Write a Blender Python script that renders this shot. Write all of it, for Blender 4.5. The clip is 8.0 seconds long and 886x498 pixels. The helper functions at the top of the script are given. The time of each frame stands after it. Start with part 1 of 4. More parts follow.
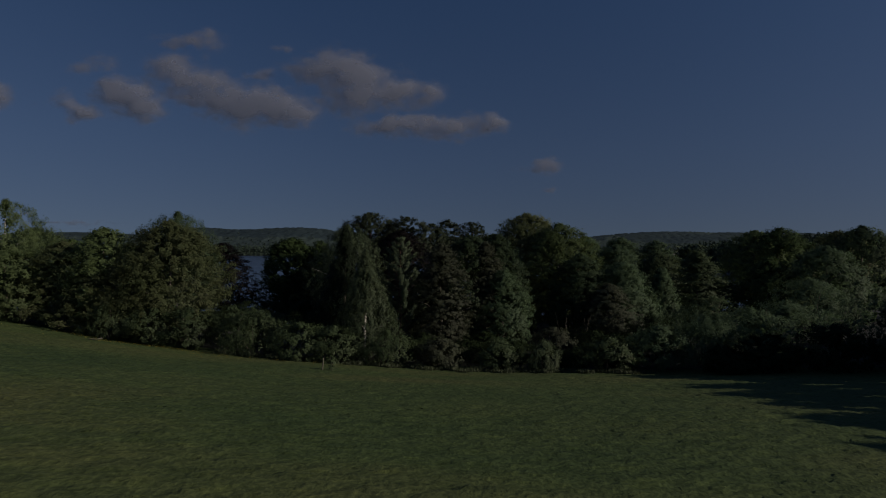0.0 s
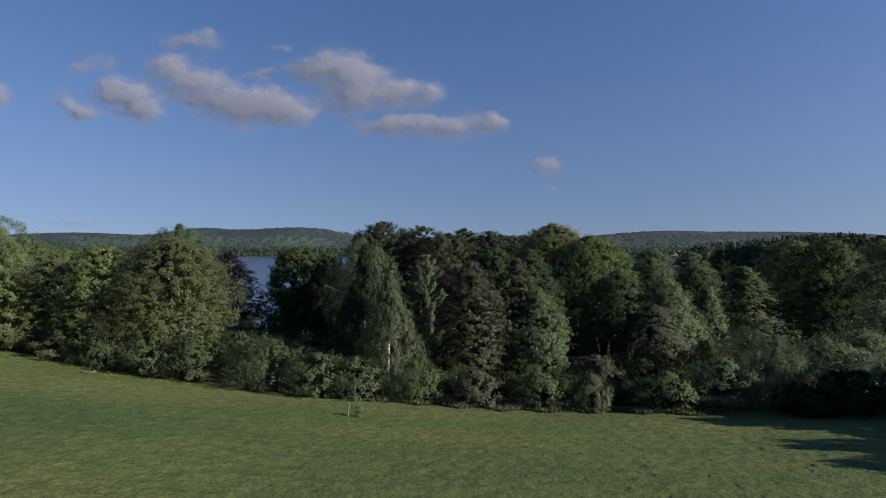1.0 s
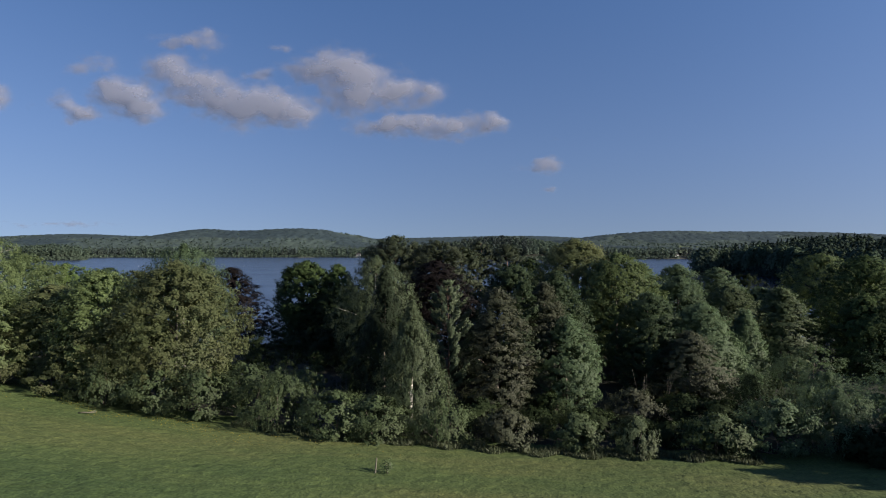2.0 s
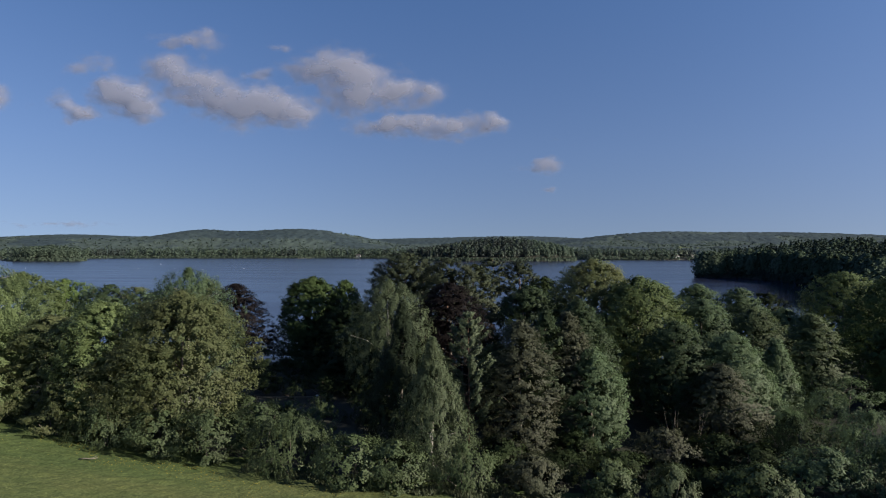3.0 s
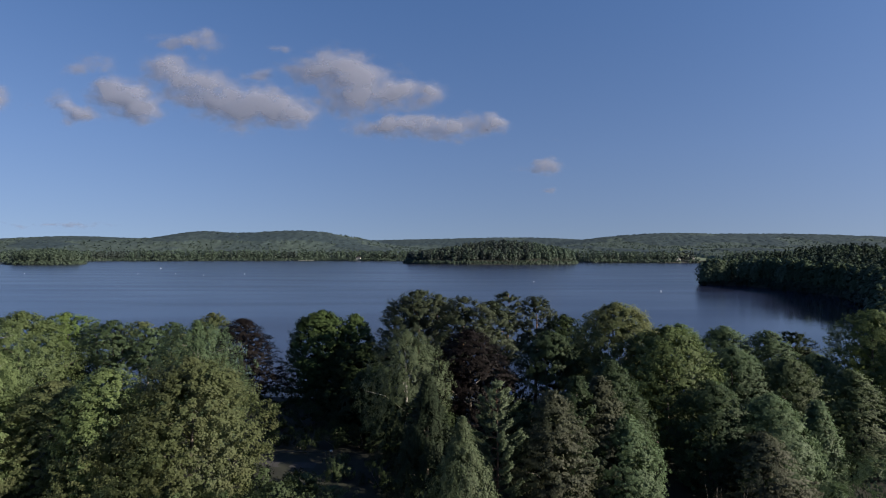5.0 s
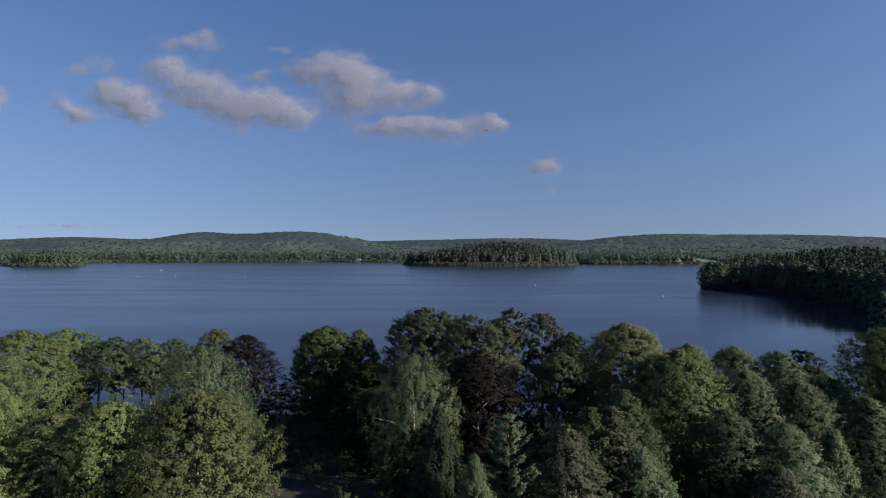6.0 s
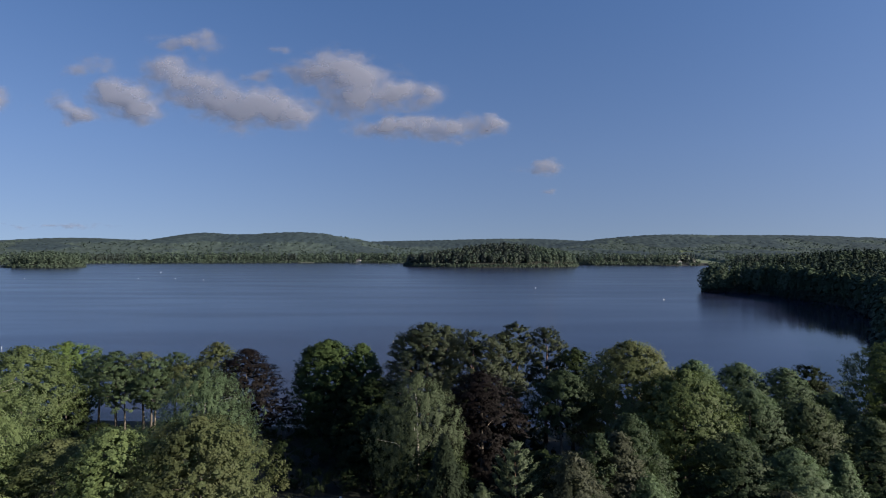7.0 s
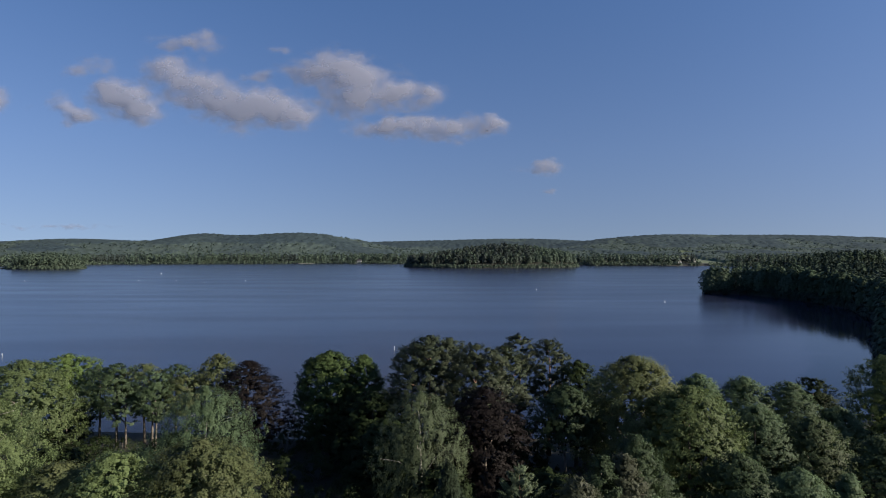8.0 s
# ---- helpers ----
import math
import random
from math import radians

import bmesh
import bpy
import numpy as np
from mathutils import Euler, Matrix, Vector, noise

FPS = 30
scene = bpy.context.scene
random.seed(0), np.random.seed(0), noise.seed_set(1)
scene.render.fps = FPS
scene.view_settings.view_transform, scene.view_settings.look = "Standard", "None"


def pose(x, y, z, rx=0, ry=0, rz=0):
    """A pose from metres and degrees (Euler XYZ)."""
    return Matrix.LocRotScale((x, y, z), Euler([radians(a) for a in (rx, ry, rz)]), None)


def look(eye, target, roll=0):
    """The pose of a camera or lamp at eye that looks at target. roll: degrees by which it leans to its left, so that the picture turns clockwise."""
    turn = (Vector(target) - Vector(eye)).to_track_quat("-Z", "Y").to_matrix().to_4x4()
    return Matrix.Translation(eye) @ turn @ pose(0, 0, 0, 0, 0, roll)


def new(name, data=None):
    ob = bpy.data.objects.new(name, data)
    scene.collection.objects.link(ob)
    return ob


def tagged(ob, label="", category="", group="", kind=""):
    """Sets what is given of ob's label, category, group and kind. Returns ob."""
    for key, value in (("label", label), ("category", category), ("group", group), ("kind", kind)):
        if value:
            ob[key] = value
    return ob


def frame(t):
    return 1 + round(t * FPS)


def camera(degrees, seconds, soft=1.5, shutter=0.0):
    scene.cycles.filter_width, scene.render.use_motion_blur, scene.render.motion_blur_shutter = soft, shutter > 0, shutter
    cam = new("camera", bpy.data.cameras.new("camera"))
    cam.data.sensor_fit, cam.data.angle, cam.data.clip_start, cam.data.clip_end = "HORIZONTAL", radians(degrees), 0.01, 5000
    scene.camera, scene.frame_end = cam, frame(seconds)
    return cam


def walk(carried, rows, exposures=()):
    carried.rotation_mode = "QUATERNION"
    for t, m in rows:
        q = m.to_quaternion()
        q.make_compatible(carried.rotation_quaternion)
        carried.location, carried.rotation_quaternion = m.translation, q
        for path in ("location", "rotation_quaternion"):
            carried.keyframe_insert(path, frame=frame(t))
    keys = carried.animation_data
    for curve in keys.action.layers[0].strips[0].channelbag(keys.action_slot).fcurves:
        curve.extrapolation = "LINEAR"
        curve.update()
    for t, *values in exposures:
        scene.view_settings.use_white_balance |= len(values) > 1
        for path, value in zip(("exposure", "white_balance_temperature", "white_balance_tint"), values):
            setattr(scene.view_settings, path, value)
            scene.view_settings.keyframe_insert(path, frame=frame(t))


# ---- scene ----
# ---- camera ----
cam = camera(77.5, 8.0, soft=1.0)
PATH = [
    (0, (0.415, -0.174, 17.587), (0.43, 1.826, 17.594), 0.3),
    (0.5, (-1.657, 3.933, 18.829), (-1.64, 5.933, 18.834), 0.3),
    (1, (-3.559, 7.524, 20.273), (-3.543, 9.524, 20.277), 0.2),
    (1.5, (-5.178, 10.236, 21.77), (-5.162, 12.236, 21.774), 0.1),
    (3, (-9.167, 16.103, 27.184), (-9.147, 18.103, 27.187), 0.1),
    (3.5, (-10.138, 17.424, 29.015), (-10.117, 19.424, 29.018), 0.2),
    (4, (-11.059, 18.626, 31.055), (-11.037, 20.626, 31.058), 0.1),
    (4.5, (-11.684, 19.42, 32.838), (-11.662, 21.419, 32.841), 0.1),
    (6, (-13.478, 21.324, 38.098), (-13.456, 23.324, 38.102), 0.1),
    (6.5, (-13.829, 21.729, 39.484), (-13.807, 23.729, 39.489), 0.1),
    (7, (-14.156, 22.075, 40.957), (-14.133, 24.075, 40.961), 0.1),
    (7.5, (-14.35, 22.334, 42.242), (-14.327, 24.334, 42.246), 0.0),
    (8, (-14.534, 22.658, 43.437), (-14.512, 24.658, 43.44), 0.0),
]
EXPOSURES = [(0.0, -2.05), (0.2, -1.65), (0.4, -1.24), (0.6, -0.82), (0.8, -0.40), (1.0, -0.09), (1.2, 0.0), (8.0, 0.0)]
BASE_EXPOSURE = 0.95
walk(cam, [(t, look(eye, target, roll)) for t, eye, target, roll in PATH],
     [(t, BASE_EXPOSURE + e) for t, e in EXPOSURES])

# ---- light: low evening sun from behind the camera's right, clear sky ----
SUN_AZIMUTH, SUN_ELEVATION = 111.0, 24.0
world = bpy.data.worlds.new("evening_sky")
scene.world = world
world.use_nodes = True
wn = world.node_tree.nodes
sky = wn.new("ShaderNodeTexSky")
sky.sky_type = "NISHITA"
sky.sun_disc = False
sky.sun_elevation = radians(SUN_ELEVATION)
sky.sun_rotation = radians(SUN_AZIMUTH)
sky.air_density, sky.dust_density, sky.ozone_density = 1.0, 1.2, 2.6
wn["Background"].inputs["Strength"].default_value = 0.060
way_in, lift = wn.new("ShaderNodeTexCoord"), wn.new("ShaderNodeMapping")
lift.inputs["Location"].default_value = (0, 0, 0.165)
world.node_tree.links.new(way_in.outputs["Generated"], lift.inputs["Vector"])
world.node_tree.links.new(lift.outputs[0], sky.inputs["Vector"])
# hazy, paler air low over the horizon, all the way round
height, air = wn.new("ShaderNodeSeparateXYZ"), wn.new("ShaderNodeValToRGB")
world.node_tree.links.new(way_in.outputs["Generated"], height.inputs[0])
world.node_tree.links.new(height.outputs["Z"], air.inputs[0])
air.color_ramp.elements[0].position, air.color_ramp.elements[0].color = 0.0, (1.03, 0.905, 0.92, 1)
air.color_ramp.elements[1].position, air.color_ramp.elements[1].color = 0.42, (0.88, 1.05, 1.32, 1)
middle = air.color_ramp.elements.new(0.17)
middle.color = (1.0, 1.0, 1.14, 1)
clear = wn.new("ShaderNodeMix")
clear.data_type, clear.blend_type = "RGBA", "MULTIPLY"
clear.inputs[0].default_value = 1.0
world.node_tree.links.new(air.outputs[0], clear.inputs[7])
world.node_tree.links.new(sky.outputs[0], clear.inputs[6])
world.node_tree.links.new(clear.outputs[2], wn["Background"].inputs["Color"])
sun_data = bpy.data.lights.new("sun", "SUN")
sun_data.energy, sun_data.angle, sun_data.color = 5.0, radians(0.5), (1.0, 0.885, 0.735)
sun = new("sun", sun_data)
sun_way = Vector((math.sin(radians(SUN_AZIMUTH)) * math.cos(radians(SUN_ELEVATION)),
                  math.cos(radians(SUN_AZIMUTH)) * math.cos(radians(SUN_ELEVATION)), math.sin(radians(SUN_ELEVATION))))
sun.matrix_world = look(Vector((60, -60, 80)), Vector((60, -60, 80)) - sun_way)

rng = np.random.default_rng(7)


# ---- materials ----
def material(name):
    mat = bpy.data.materials.new(name)
    mat.use_nodes = True
    return mat, mat.node_tree.nodes, mat.node_tree.links, mat.node_tree.nodes["Principled BSDF"]


def ramp_node(nodes, stops):
    ramp = nodes.new("ShaderNodeValToRGB")
    ramp.color_ramp.elements[0].position, ramp.color_ramp.elements[0].color = stops[0][0], (*stops[0][1], 1)
    ramp.color_ramp.elements[1].position, ramp.color_ramp.elements[1].color = stops[-1][0], (*stops[-1][1], 1)
    for place, colour in stops[1:-1]:
        e = ramp.color_ramp.elements.new(place)
        e.color = (*colour, 1)
    return ramp


def noise_node(nodes, links, scale, detail=4.0, stretch=None, space="Object"):
    coord = nodes.new("ShaderNodeTexCoord")
    tex = nodes.new("ShaderNodeTexNoise")
    tex.inputs["Scale"].default_value, tex.inputs["Detail"].default_value = scale, detail
    if stretch:
        mapping = nodes.new("ShaderNodeMapping")
        mapping.inputs["Scale"].default_value = stretch
        links.new(coord.outputs[space], mapping.inputs["Vector"])
        links.new(mapping.outputs[0], tex.inputs["Vector"])
    else:
        links.new(coord.outputs[space], tex.inputs["Vector"])
    return tex


def mix_colour(nodes, links, mode, factor, a, b):
    mix = nodes.new("ShaderNodeMix")
    mix.data_type, mix.blend_type = "RGBA", mode
    for value, slot in ((factor, 0), (a, 6), (b, 7)):
        if hasattr(value, "is_linked"):
            links.new(value, mix.inputs[slot])
        else:
            mix.inputs[slot].default_value = value
    return mix.outputs[2]


def leaf_material(name, colour, tint, spread=0.3, through_light=0.4, clump=0.25, gloss=0.25):
    """Foliage: each leaf differs a little, each tree differs a little, and clumps of the crown lean to a second tint."""
    mat, nodes, links, bsdf = material(name)
    info, geo = nodes.new("ShaderNodeObjectInfo"), nodes.new("ShaderNodeNewGeometry")
    tex = noise_node(nodes, links, clump, 3.0)
    blend = ramp_node(nodes, [(0.35, colour), (0.68, tint)])
    links.new(tex.outputs["Fac"], blend.inputs[0])
    vary = nodes.new("ShaderNodeMapRange")
    vary.inputs["To Min"].default_value, vary.inputs["To Max"].default_value = 1 - spread, 1 + spread
    links.new(geo.outputs["Random Per Island"], vary.inputs["Value"])
    tree = nodes.new("ShaderNodeMapRange")
    tree.inputs["To Min"].default_value, tree.inputs["To Max"].default_value = 0.85, 1.15
    links.new(info.outputs["Random"], tree.inputs["Value"])
    both = nodes.new("ShaderNodeMath")
    both.operation = "MULTIPLY"
    links.new(vary.outputs[0], both.inputs[0])
    links.new(tree.outputs[0], both.inputs[1])
    scaled = nodes.new("ShaderNodeVectorMath")
    scaled.operation = "SCALE"
    links.new(blend.outputs[0], scaled.inputs[0])
    links.new(both.outputs[0], scaled.inputs["Scale"])
    links.new(scaled.outputs[0], bsdf.inputs["Base Color"])
    bsdf.inputs["Roughness"].default_value = 0.6
    bsdf.inputs["Specular IOR Level"].default_value = gloss
    trans, add = nodes.new("ShaderNodeBsdfTranslucent"), nodes.new("ShaderNodeMixShader")
    links.new(scaled.outputs[0], trans.inputs["Color"])
    add.inputs[0].default_value = through_light
    links.new(bsdf.outputs[0], add.inputs[1])
    links.new(trans.outputs[0], add.inputs[2])
    links.new(add.outputs[0], nodes["Material Output"].inputs["Surface"])
    return mat


def bark_material(name, dark, light, scale=6.0, stretch=(1, 1, 0.25)):
    mat, nodes, links, bsdf = material(name)
    tex = noise_node(nodes, links, scale, 6.0, stretch)
    tone = ramp_node(nodes, [(0.38, dark), (0.62, light)])
    links.new(tex.outputs["Fac"], tone.inputs[0])
    links.new(tone.outputs[0], bsdf.inputs["Base Color"])
    bump = nodes.new("ShaderNodeBump")
    bump.inputs["Strength"].default_value, bump.inputs["Distance"].default_value = 0.6, 0.03
    links.new(tex.outputs["Fac"], bump.inputs["Height"])
    links.new(bump.outputs[0], bsdf.inputs["Normal"])
    bsdf.inputs["Roughness"].default_value = 0.9
    return mat


def plain_material(name, colour, rough=0.6, metal=0.0, wear=0.15, scale=8.0):
    mat, nodes, links, bsdf = material(name)
    tex = noise_node(nodes, links, scale, 5.0)
    low = tuple(c * (1 - wear) for c in colour)
    tone = ramp_node(nodes, [(0.3, low), (0.7, colour)])
    links.new(tex.outputs["Fac"], tone.inputs[0])
    links.new(tone.outputs[0], bsdf.inputs["Base Color"])
    bsdf.inputs["Roughness"].default_value, bsdf.inputs["Metallic"].default_value = rough, metal
    return mat


LEAF = {
    "olive": leaf_material("olive_leaves", (0.110, 0.138, 0.062), (0.128, 0.143, 0.066), 0.28, 0.55),
    "light": leaf_material("light_green_leaves", (0.134, 0.178, 0.074), (0.120, 0.164, 0.072), 0.26, 0.55),
    "bright": leaf_material("bright_green_leaves", (0.090, 0.140, 0.042), (0.104, 0.148, 0.045)),
    "grey": leaf_material("grey_green_leaves", (0.062, 0.096, 0.048), (0.057, 0.085, 0.041), 0.30, 0.5),
    "pale": leaf_material("pale_grey_green_leaves", (0.095, 0.140, 0.075), (0.085, 0.128, 0.066), 0.28, 0.5),
    "birch": leaf_material("birch_leaves", (0.075, 0.102, 0.055), (0.084, 0.108, 0.058)),
    # besides dark trees, this carries the wood's deep shade as leaf colour
    "dark": leaf_material("dark_and_shaded_leaves", (0.020, 0.031, 0.013), (0.027, 0.040, 0.016), 0.2, 0.25, gloss=0.08),
    "brown": leaf_material("brown_green_leaves", (0.066, 0.071, 0.045), (0.063, 0.076, 0.045)),
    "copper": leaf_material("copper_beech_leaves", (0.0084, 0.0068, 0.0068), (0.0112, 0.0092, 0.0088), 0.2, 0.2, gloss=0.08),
    "pine": leaf_material("pine_needles", (0.040, 0.055, 0.030), (0.051, 0.063, 0.034), 0.3, 0.3),
    "youngpine": leaf_material("blue_green_needles", (0.096, 0.126, 0.074), (0.085, 0.112, 0.064)),
    "yellow": leaf_material("yellow_green_leaves", (0.084, 0.116, 0.042), (0.076, 0.108, 0.040)),
    "bush": leaf_material("shrub_leaves", (0.063, 0.091, 0.043), (0.073, 0.100, 0.045)),
    # far and hill leaves: bluish distance haze is mixed into the greens
    "far_broad": leaf_material("hazed_far_broadleaf_foliage", (0.066, 0.096, 0.072), (0.080, 0.112, 0.078), 0.06, 0.4, 0.012),
    "far_conifer": leaf_material("hazed_far_conifer_foliage", (0.030, 0.041, 0.037), (0.038, 0.051, 0.041), 0.10, 0.15, 0.012),
    "hill_broad": leaf_material("hazed_hill_broadleaf_foliage", (0.060, 0.086, 0.074), (0.072, 0.100, 0.080), 0.04, 0.45, 0.006),
    "buttercup": leaf_material("yellow_petals", (0.324, 0.259, 0.036), (0.288, 0.230, 0.036), 0.1, 0.3, 0.5),
    "shore_broad": leaf_material("shore_broadleaf_foliage", (0.040, 0.062, 0.037), (0.054, 0.078, 0.045), 0.12, 0.06, 0.03, gloss=0.08),
    # conifer green lowered for the shore wood's face turned from the sun
    "shore_conifer": leaf_material("shaded_shore_conifer_foliage", (0.019, 0.033, 0.025), (0.028, 0.044, 0.031), 0.15, 0.03, 0.03, gloss=0.08),
    "fir": leaf_material("dark_fir_needles", (0.020, 0.029, 0.017), (0.027, 0.038, 0.022), 0.3, 0.2, gloss=0.08),
    # lime green darkened to hold the shade that the pines throw
    "lime": leaf_material("shade_darkened_lime_leaves", (0.044, 0.070, 0.026), (0.054, 0.080, 0.030), 0.3, 0.25, gloss=0.08),
    # pale leaves for the tip's trees and for crowns painted as sunlit
    "shore_pale": leaf_material("pale_and_sunlit_shore_foliage", (0.066, 0.096, 0.060), (0.080, 0.110, 0.067), 0.12, 0.2, 0.03),
    "weeds": leaf_material("weed_stems", (0.076, 0.090, 0.049), (0.063, 0.081, 0.043), 0.4, 0.3, 0.4),
}
BARK = {
    "grey": bark_material("grey_bark", (0.06, 0.05, 0.04), (0.16, 0.14, 0.12)),
    "birch": bark_material("birch_bark", (0.05, 0.045, 0.04), (0.55, 0.53, 0.48), 3.0, (1, 1, 1.6)),
    "pine": bark_material("pine_bark", (0.06, 0.04, 0.03), (0.20, 0.12, 0.08)),
}

# ground: grass and forest floor on one sheet
meadow_mat, nodes, links, bsdf = material("meadow_grass")
big, mid, fine = (noise_node(nodes, links, s, 6.0, st) for s, st in ((0.06, (0.6, 1.6, 1)), (0.8, (0.7, 1.3, 1)), (4.0, None)))
grass_tone = ramp_node(nodes, [(0.30, (0.048, 0.076, 0.029)), (0.50, (0.066, 0.092, 0.034)), (0.70, (0.092, 0.104, 0.041))])
links.new(big.outputs["Fac"], grass_tone.inputs[0])
tuft_tone = ramp_node(nodes, [(0.32, (0.78, 0.82, 0.76)), (0.52, (1, 1, 1)), (0.75, (1.22, 1.18, 1.04))])
links.new(mid.outputs["Fac"], tuft_tone.inputs[0])
grain_tone = ramp_node(nodes, [(0.3, (0.62, 0.66, 0.62)), (0.7, (1.24, 1.22, 1.18))])
links.new(fine.outputs["Fac"], grain_tone.inputs[0])
c1 = mix_colour(nodes, links, "MULTIPLY", 1.0, grass_tone.outputs[0], tuft_tone.outputs[0])
c2 = mix_colour(nodes, links, "MULTIPLY", 1.0, c1, grain_tone.outputs[0])
links.new(c2, bsdf.inputs["Base Color"])
bump = nodes.new("ShaderNodeBump")
bump.inputs["Strength"].default_value, bump.inputs["Distance"].default_value = 0.5, 0.2
links.new(mid.outputs["Fac"], bump.inputs["Height"])
bump_fine = nodes.new("ShaderNodeBump")
bump_fine.inputs["Strength"].default_value, bump_fine.inputs["Distance"].default_value = 0.8, 0.10
links.new(fine.outputs["Fac"], bump_fine.inputs["Height"])
links.new(bump.outputs[0], bump_fine.inputs["Normal"])
links.new(bump_fine.outputs[0], bsdf.inputs["Normal"])
bsdf.inputs["Roughness"].default_value = 0.85
bsdf.inputs["Specular IOR Level"].default_value = 0.15

# floor colour is near black to include the shade under the trees
floor_mat = bark_material("shade_dark_forest_floor", (0.006, 0.007, 0.004), (0.014, 0.017, 0.009), 0.6, (1, 1, 1))
# far floor takes the same bluish haze tint as the far foliage
far_floor_mat = bark_material("hazed_far_woodland_floor", (0.030, 0.043, 0.037), (0.040, 0.055, 0.045), 0.01, (1, 1, 1))
field_mat = bark_material("far_field", (0.066, 0.094, 0.046), (0.088, 0.112, 0.056), 0.01, (1, 1, 1))


def canopy_material(name, low, high):
    """Closed forest seen from afar: stands of different green, each crown a little different."""
    mat, nodes, links, bsdf = material(name)
    wide, small = noise_node(nodes, links, 0.006, 4.0), noise_node(nodes, links, 0.07, 3.0)
    tone = ramp_node(nodes, [(0.35, low), (0.65, high)])
    links.new(wide.outputs["Fac"], tone.inputs[0])
    grain = ramp_node(nodes, [(0.3, (0.72, 0.72, 0.74)), (0.7, (1.22, 1.22, 1.2))])
    links.new(small.outputs["Fac"], grain.inputs[0])
    links.new(mix_colour(nodes, links, "MULTIPLY", 1.0, tone.outputs[0], grain.outputs[0]), bsdf.inputs["Base Color"])
    bsdf.inputs["Roughness"].default_value, bsdf.inputs["Specular IOR Level"].default_value = 0.9, 0.1
    return mat


# canopy greens pushed towards blue to carry the haze over the hills
hill_broad_mat = canopy_material("hazed_hill_broadleaf_canopy", (0.040, 0.058, 0.060), (0.052, 0.072, 0.064))
hill_conifer_mat = canopy_material("hazed_hill_conifer_canopy", (0.027, 0.042, 0.050), (0.034, 0.050, 0.054))

water_mat, nodes, links, bsdf = material("lake_water")
bsdf.inputs["Base Color"].default_value = (0.011, 0.0135, 0.032, 1)
bsdf.inputs["IOR"].default_value = 1.36
ripple = noise_node(nodes, links, 0.35, 5.0, (0.7, 1.4, 1))
swell = noise_node(nodes, links, 0.03, 3.0, (0.5, 1.6, 1))
wind = noise_node(nodes, links, 0.005, 5.0, (0.8, 5.0, 1))
calm = nodes.new("ShaderNodeMapRange")
calm.inputs["From Min"].default_value, calm.inputs["From Max"].default_value = 0.38, 0.62
calm.inputs["To Min"].default_value, calm.inputs["To Max"].default_value = 0.178, 0.228
links.new(wind.outputs["Fac"], calm.inputs["Value"])
# sheltered water under the eastern shore is smoother
lee_at, lee_way = nodes.new("ShaderNodeTexCoord"), nodes.new("ShaderNodeVectorMath")
lee_way.operation = "DOT_PRODUCT"
lee_way.inputs[1].default_value = (-1.0, 0.69, 0.0)
links.new(lee_at.outputs["Object"], lee_way.inputs[0])
lee = nodes.new("ShaderNodeMapRange")
lee.interpolation_type = "SMOOTHSTEP"
lee.inputs["From Min"].default_value, lee.inputs["From Max"].default_value = 25.0, 85.0
lee.inputs["To Min"].default_value, lee.inputs["To Max"].default_value = 0.3, 1.0
links.new(lee_way.outputs["Value"], lee.inputs["Value"])
sheltered = nodes.new("ShaderNodeMath")
sheltered.operation = "MULTIPLY"
links.new(calm.outputs[0], sheltered.inputs[0])
links.new(lee.outputs[0], sheltered.inputs[1])
links.new(sheltered.outputs[0], bsdf.inputs["Roughness"])
b1, b2 = nodes.new("ShaderNodeBump"), nodes.new("ShaderNodeBump")
b1.inputs["Strength"].default_value, b1.inputs["Distance"].default_value = 0.2, 0.10
b2.inputs["Strength"].default_value, b2.inputs["Distance"].default_value = 0.08, 0.5
links.new(ripple.outputs["Fac"], b1.inputs["Height"])
links.new(swell.outputs["Fac"], b2.inputs["Height"])
links.new(b2.outputs[0], b1.inputs["Normal"])
links.new(b1.outputs[0], bsdf.inputs["Normal"])

white_paint = plain_material("white_paint", (0.640, 0.640, 0.624), 0.45)
wall_paint = plain_material("pale_render", (0.60, 0.60, 0.58), 0.8, 0, 0.1, 0.5)
roof_tiles = plain_material("brown_roof_tiles", (0.072, 0.064, 0.064), 0.8, 0, 0.3, 1.0)
wood_mat = plain_material("weathered_wood", (0.17, 0.155, 0.125), 0.85, 0, 0.4, 12.0)
dark_metal = plain_material("dark_metal", (0.040, 0.040, 0.044), 0.5, 0.6, 0.2, 10.0)
grey_metal = plain_material("galvanised_rail", (0.176, 0.184, 0.192), 0.45, 0.7, 0.2, 10.0)
asphalt = plain_material("asphalt", (0.034, 0.034, 0.036), 0.9, 0, 0.35, 3.0)
sand_mat = plain_material("beach_sand", (0.240, 0.240, 0.208), 0.95, 0, 0.2, 0.3)

# cloud: white vapour that thins out to nothing at its rim
cloud_mat, nodes, links, bsdf = material("cloud_vapour")
dens = nodes.new("ShaderNodeAttribute")
dens.attribute_name = "puffiness"
puff = noise_node(nodes, links, 0.0075, 6.0, (1.0, 0.3, 1.5))
sub = nodes.new("ShaderNodeMath")
sub.operation = "MULTIPLY_ADD"
links.new(puff.outputs["Fac"], sub.inputs[0])
sub.inputs[1].default_value = 1.9
links.new(dens.outputs["Fac"], sub.inputs[2])
thick = nodes.new("ShaderNodeMapRange")
thick.interpolation_type = "SMOOTHSTEP"
thick.inputs["From Min"].default_value, thick.inputs["From Max"].default_value = 0.90, 2.15
thick.inputs["To Min"].default_value, thick.inputs["To Max"].default_value = 0.0, 0.60
links.new(sub.outputs[0], thick.inputs["Value"])
rim = nodes.new("ShaderNodeMapRange")
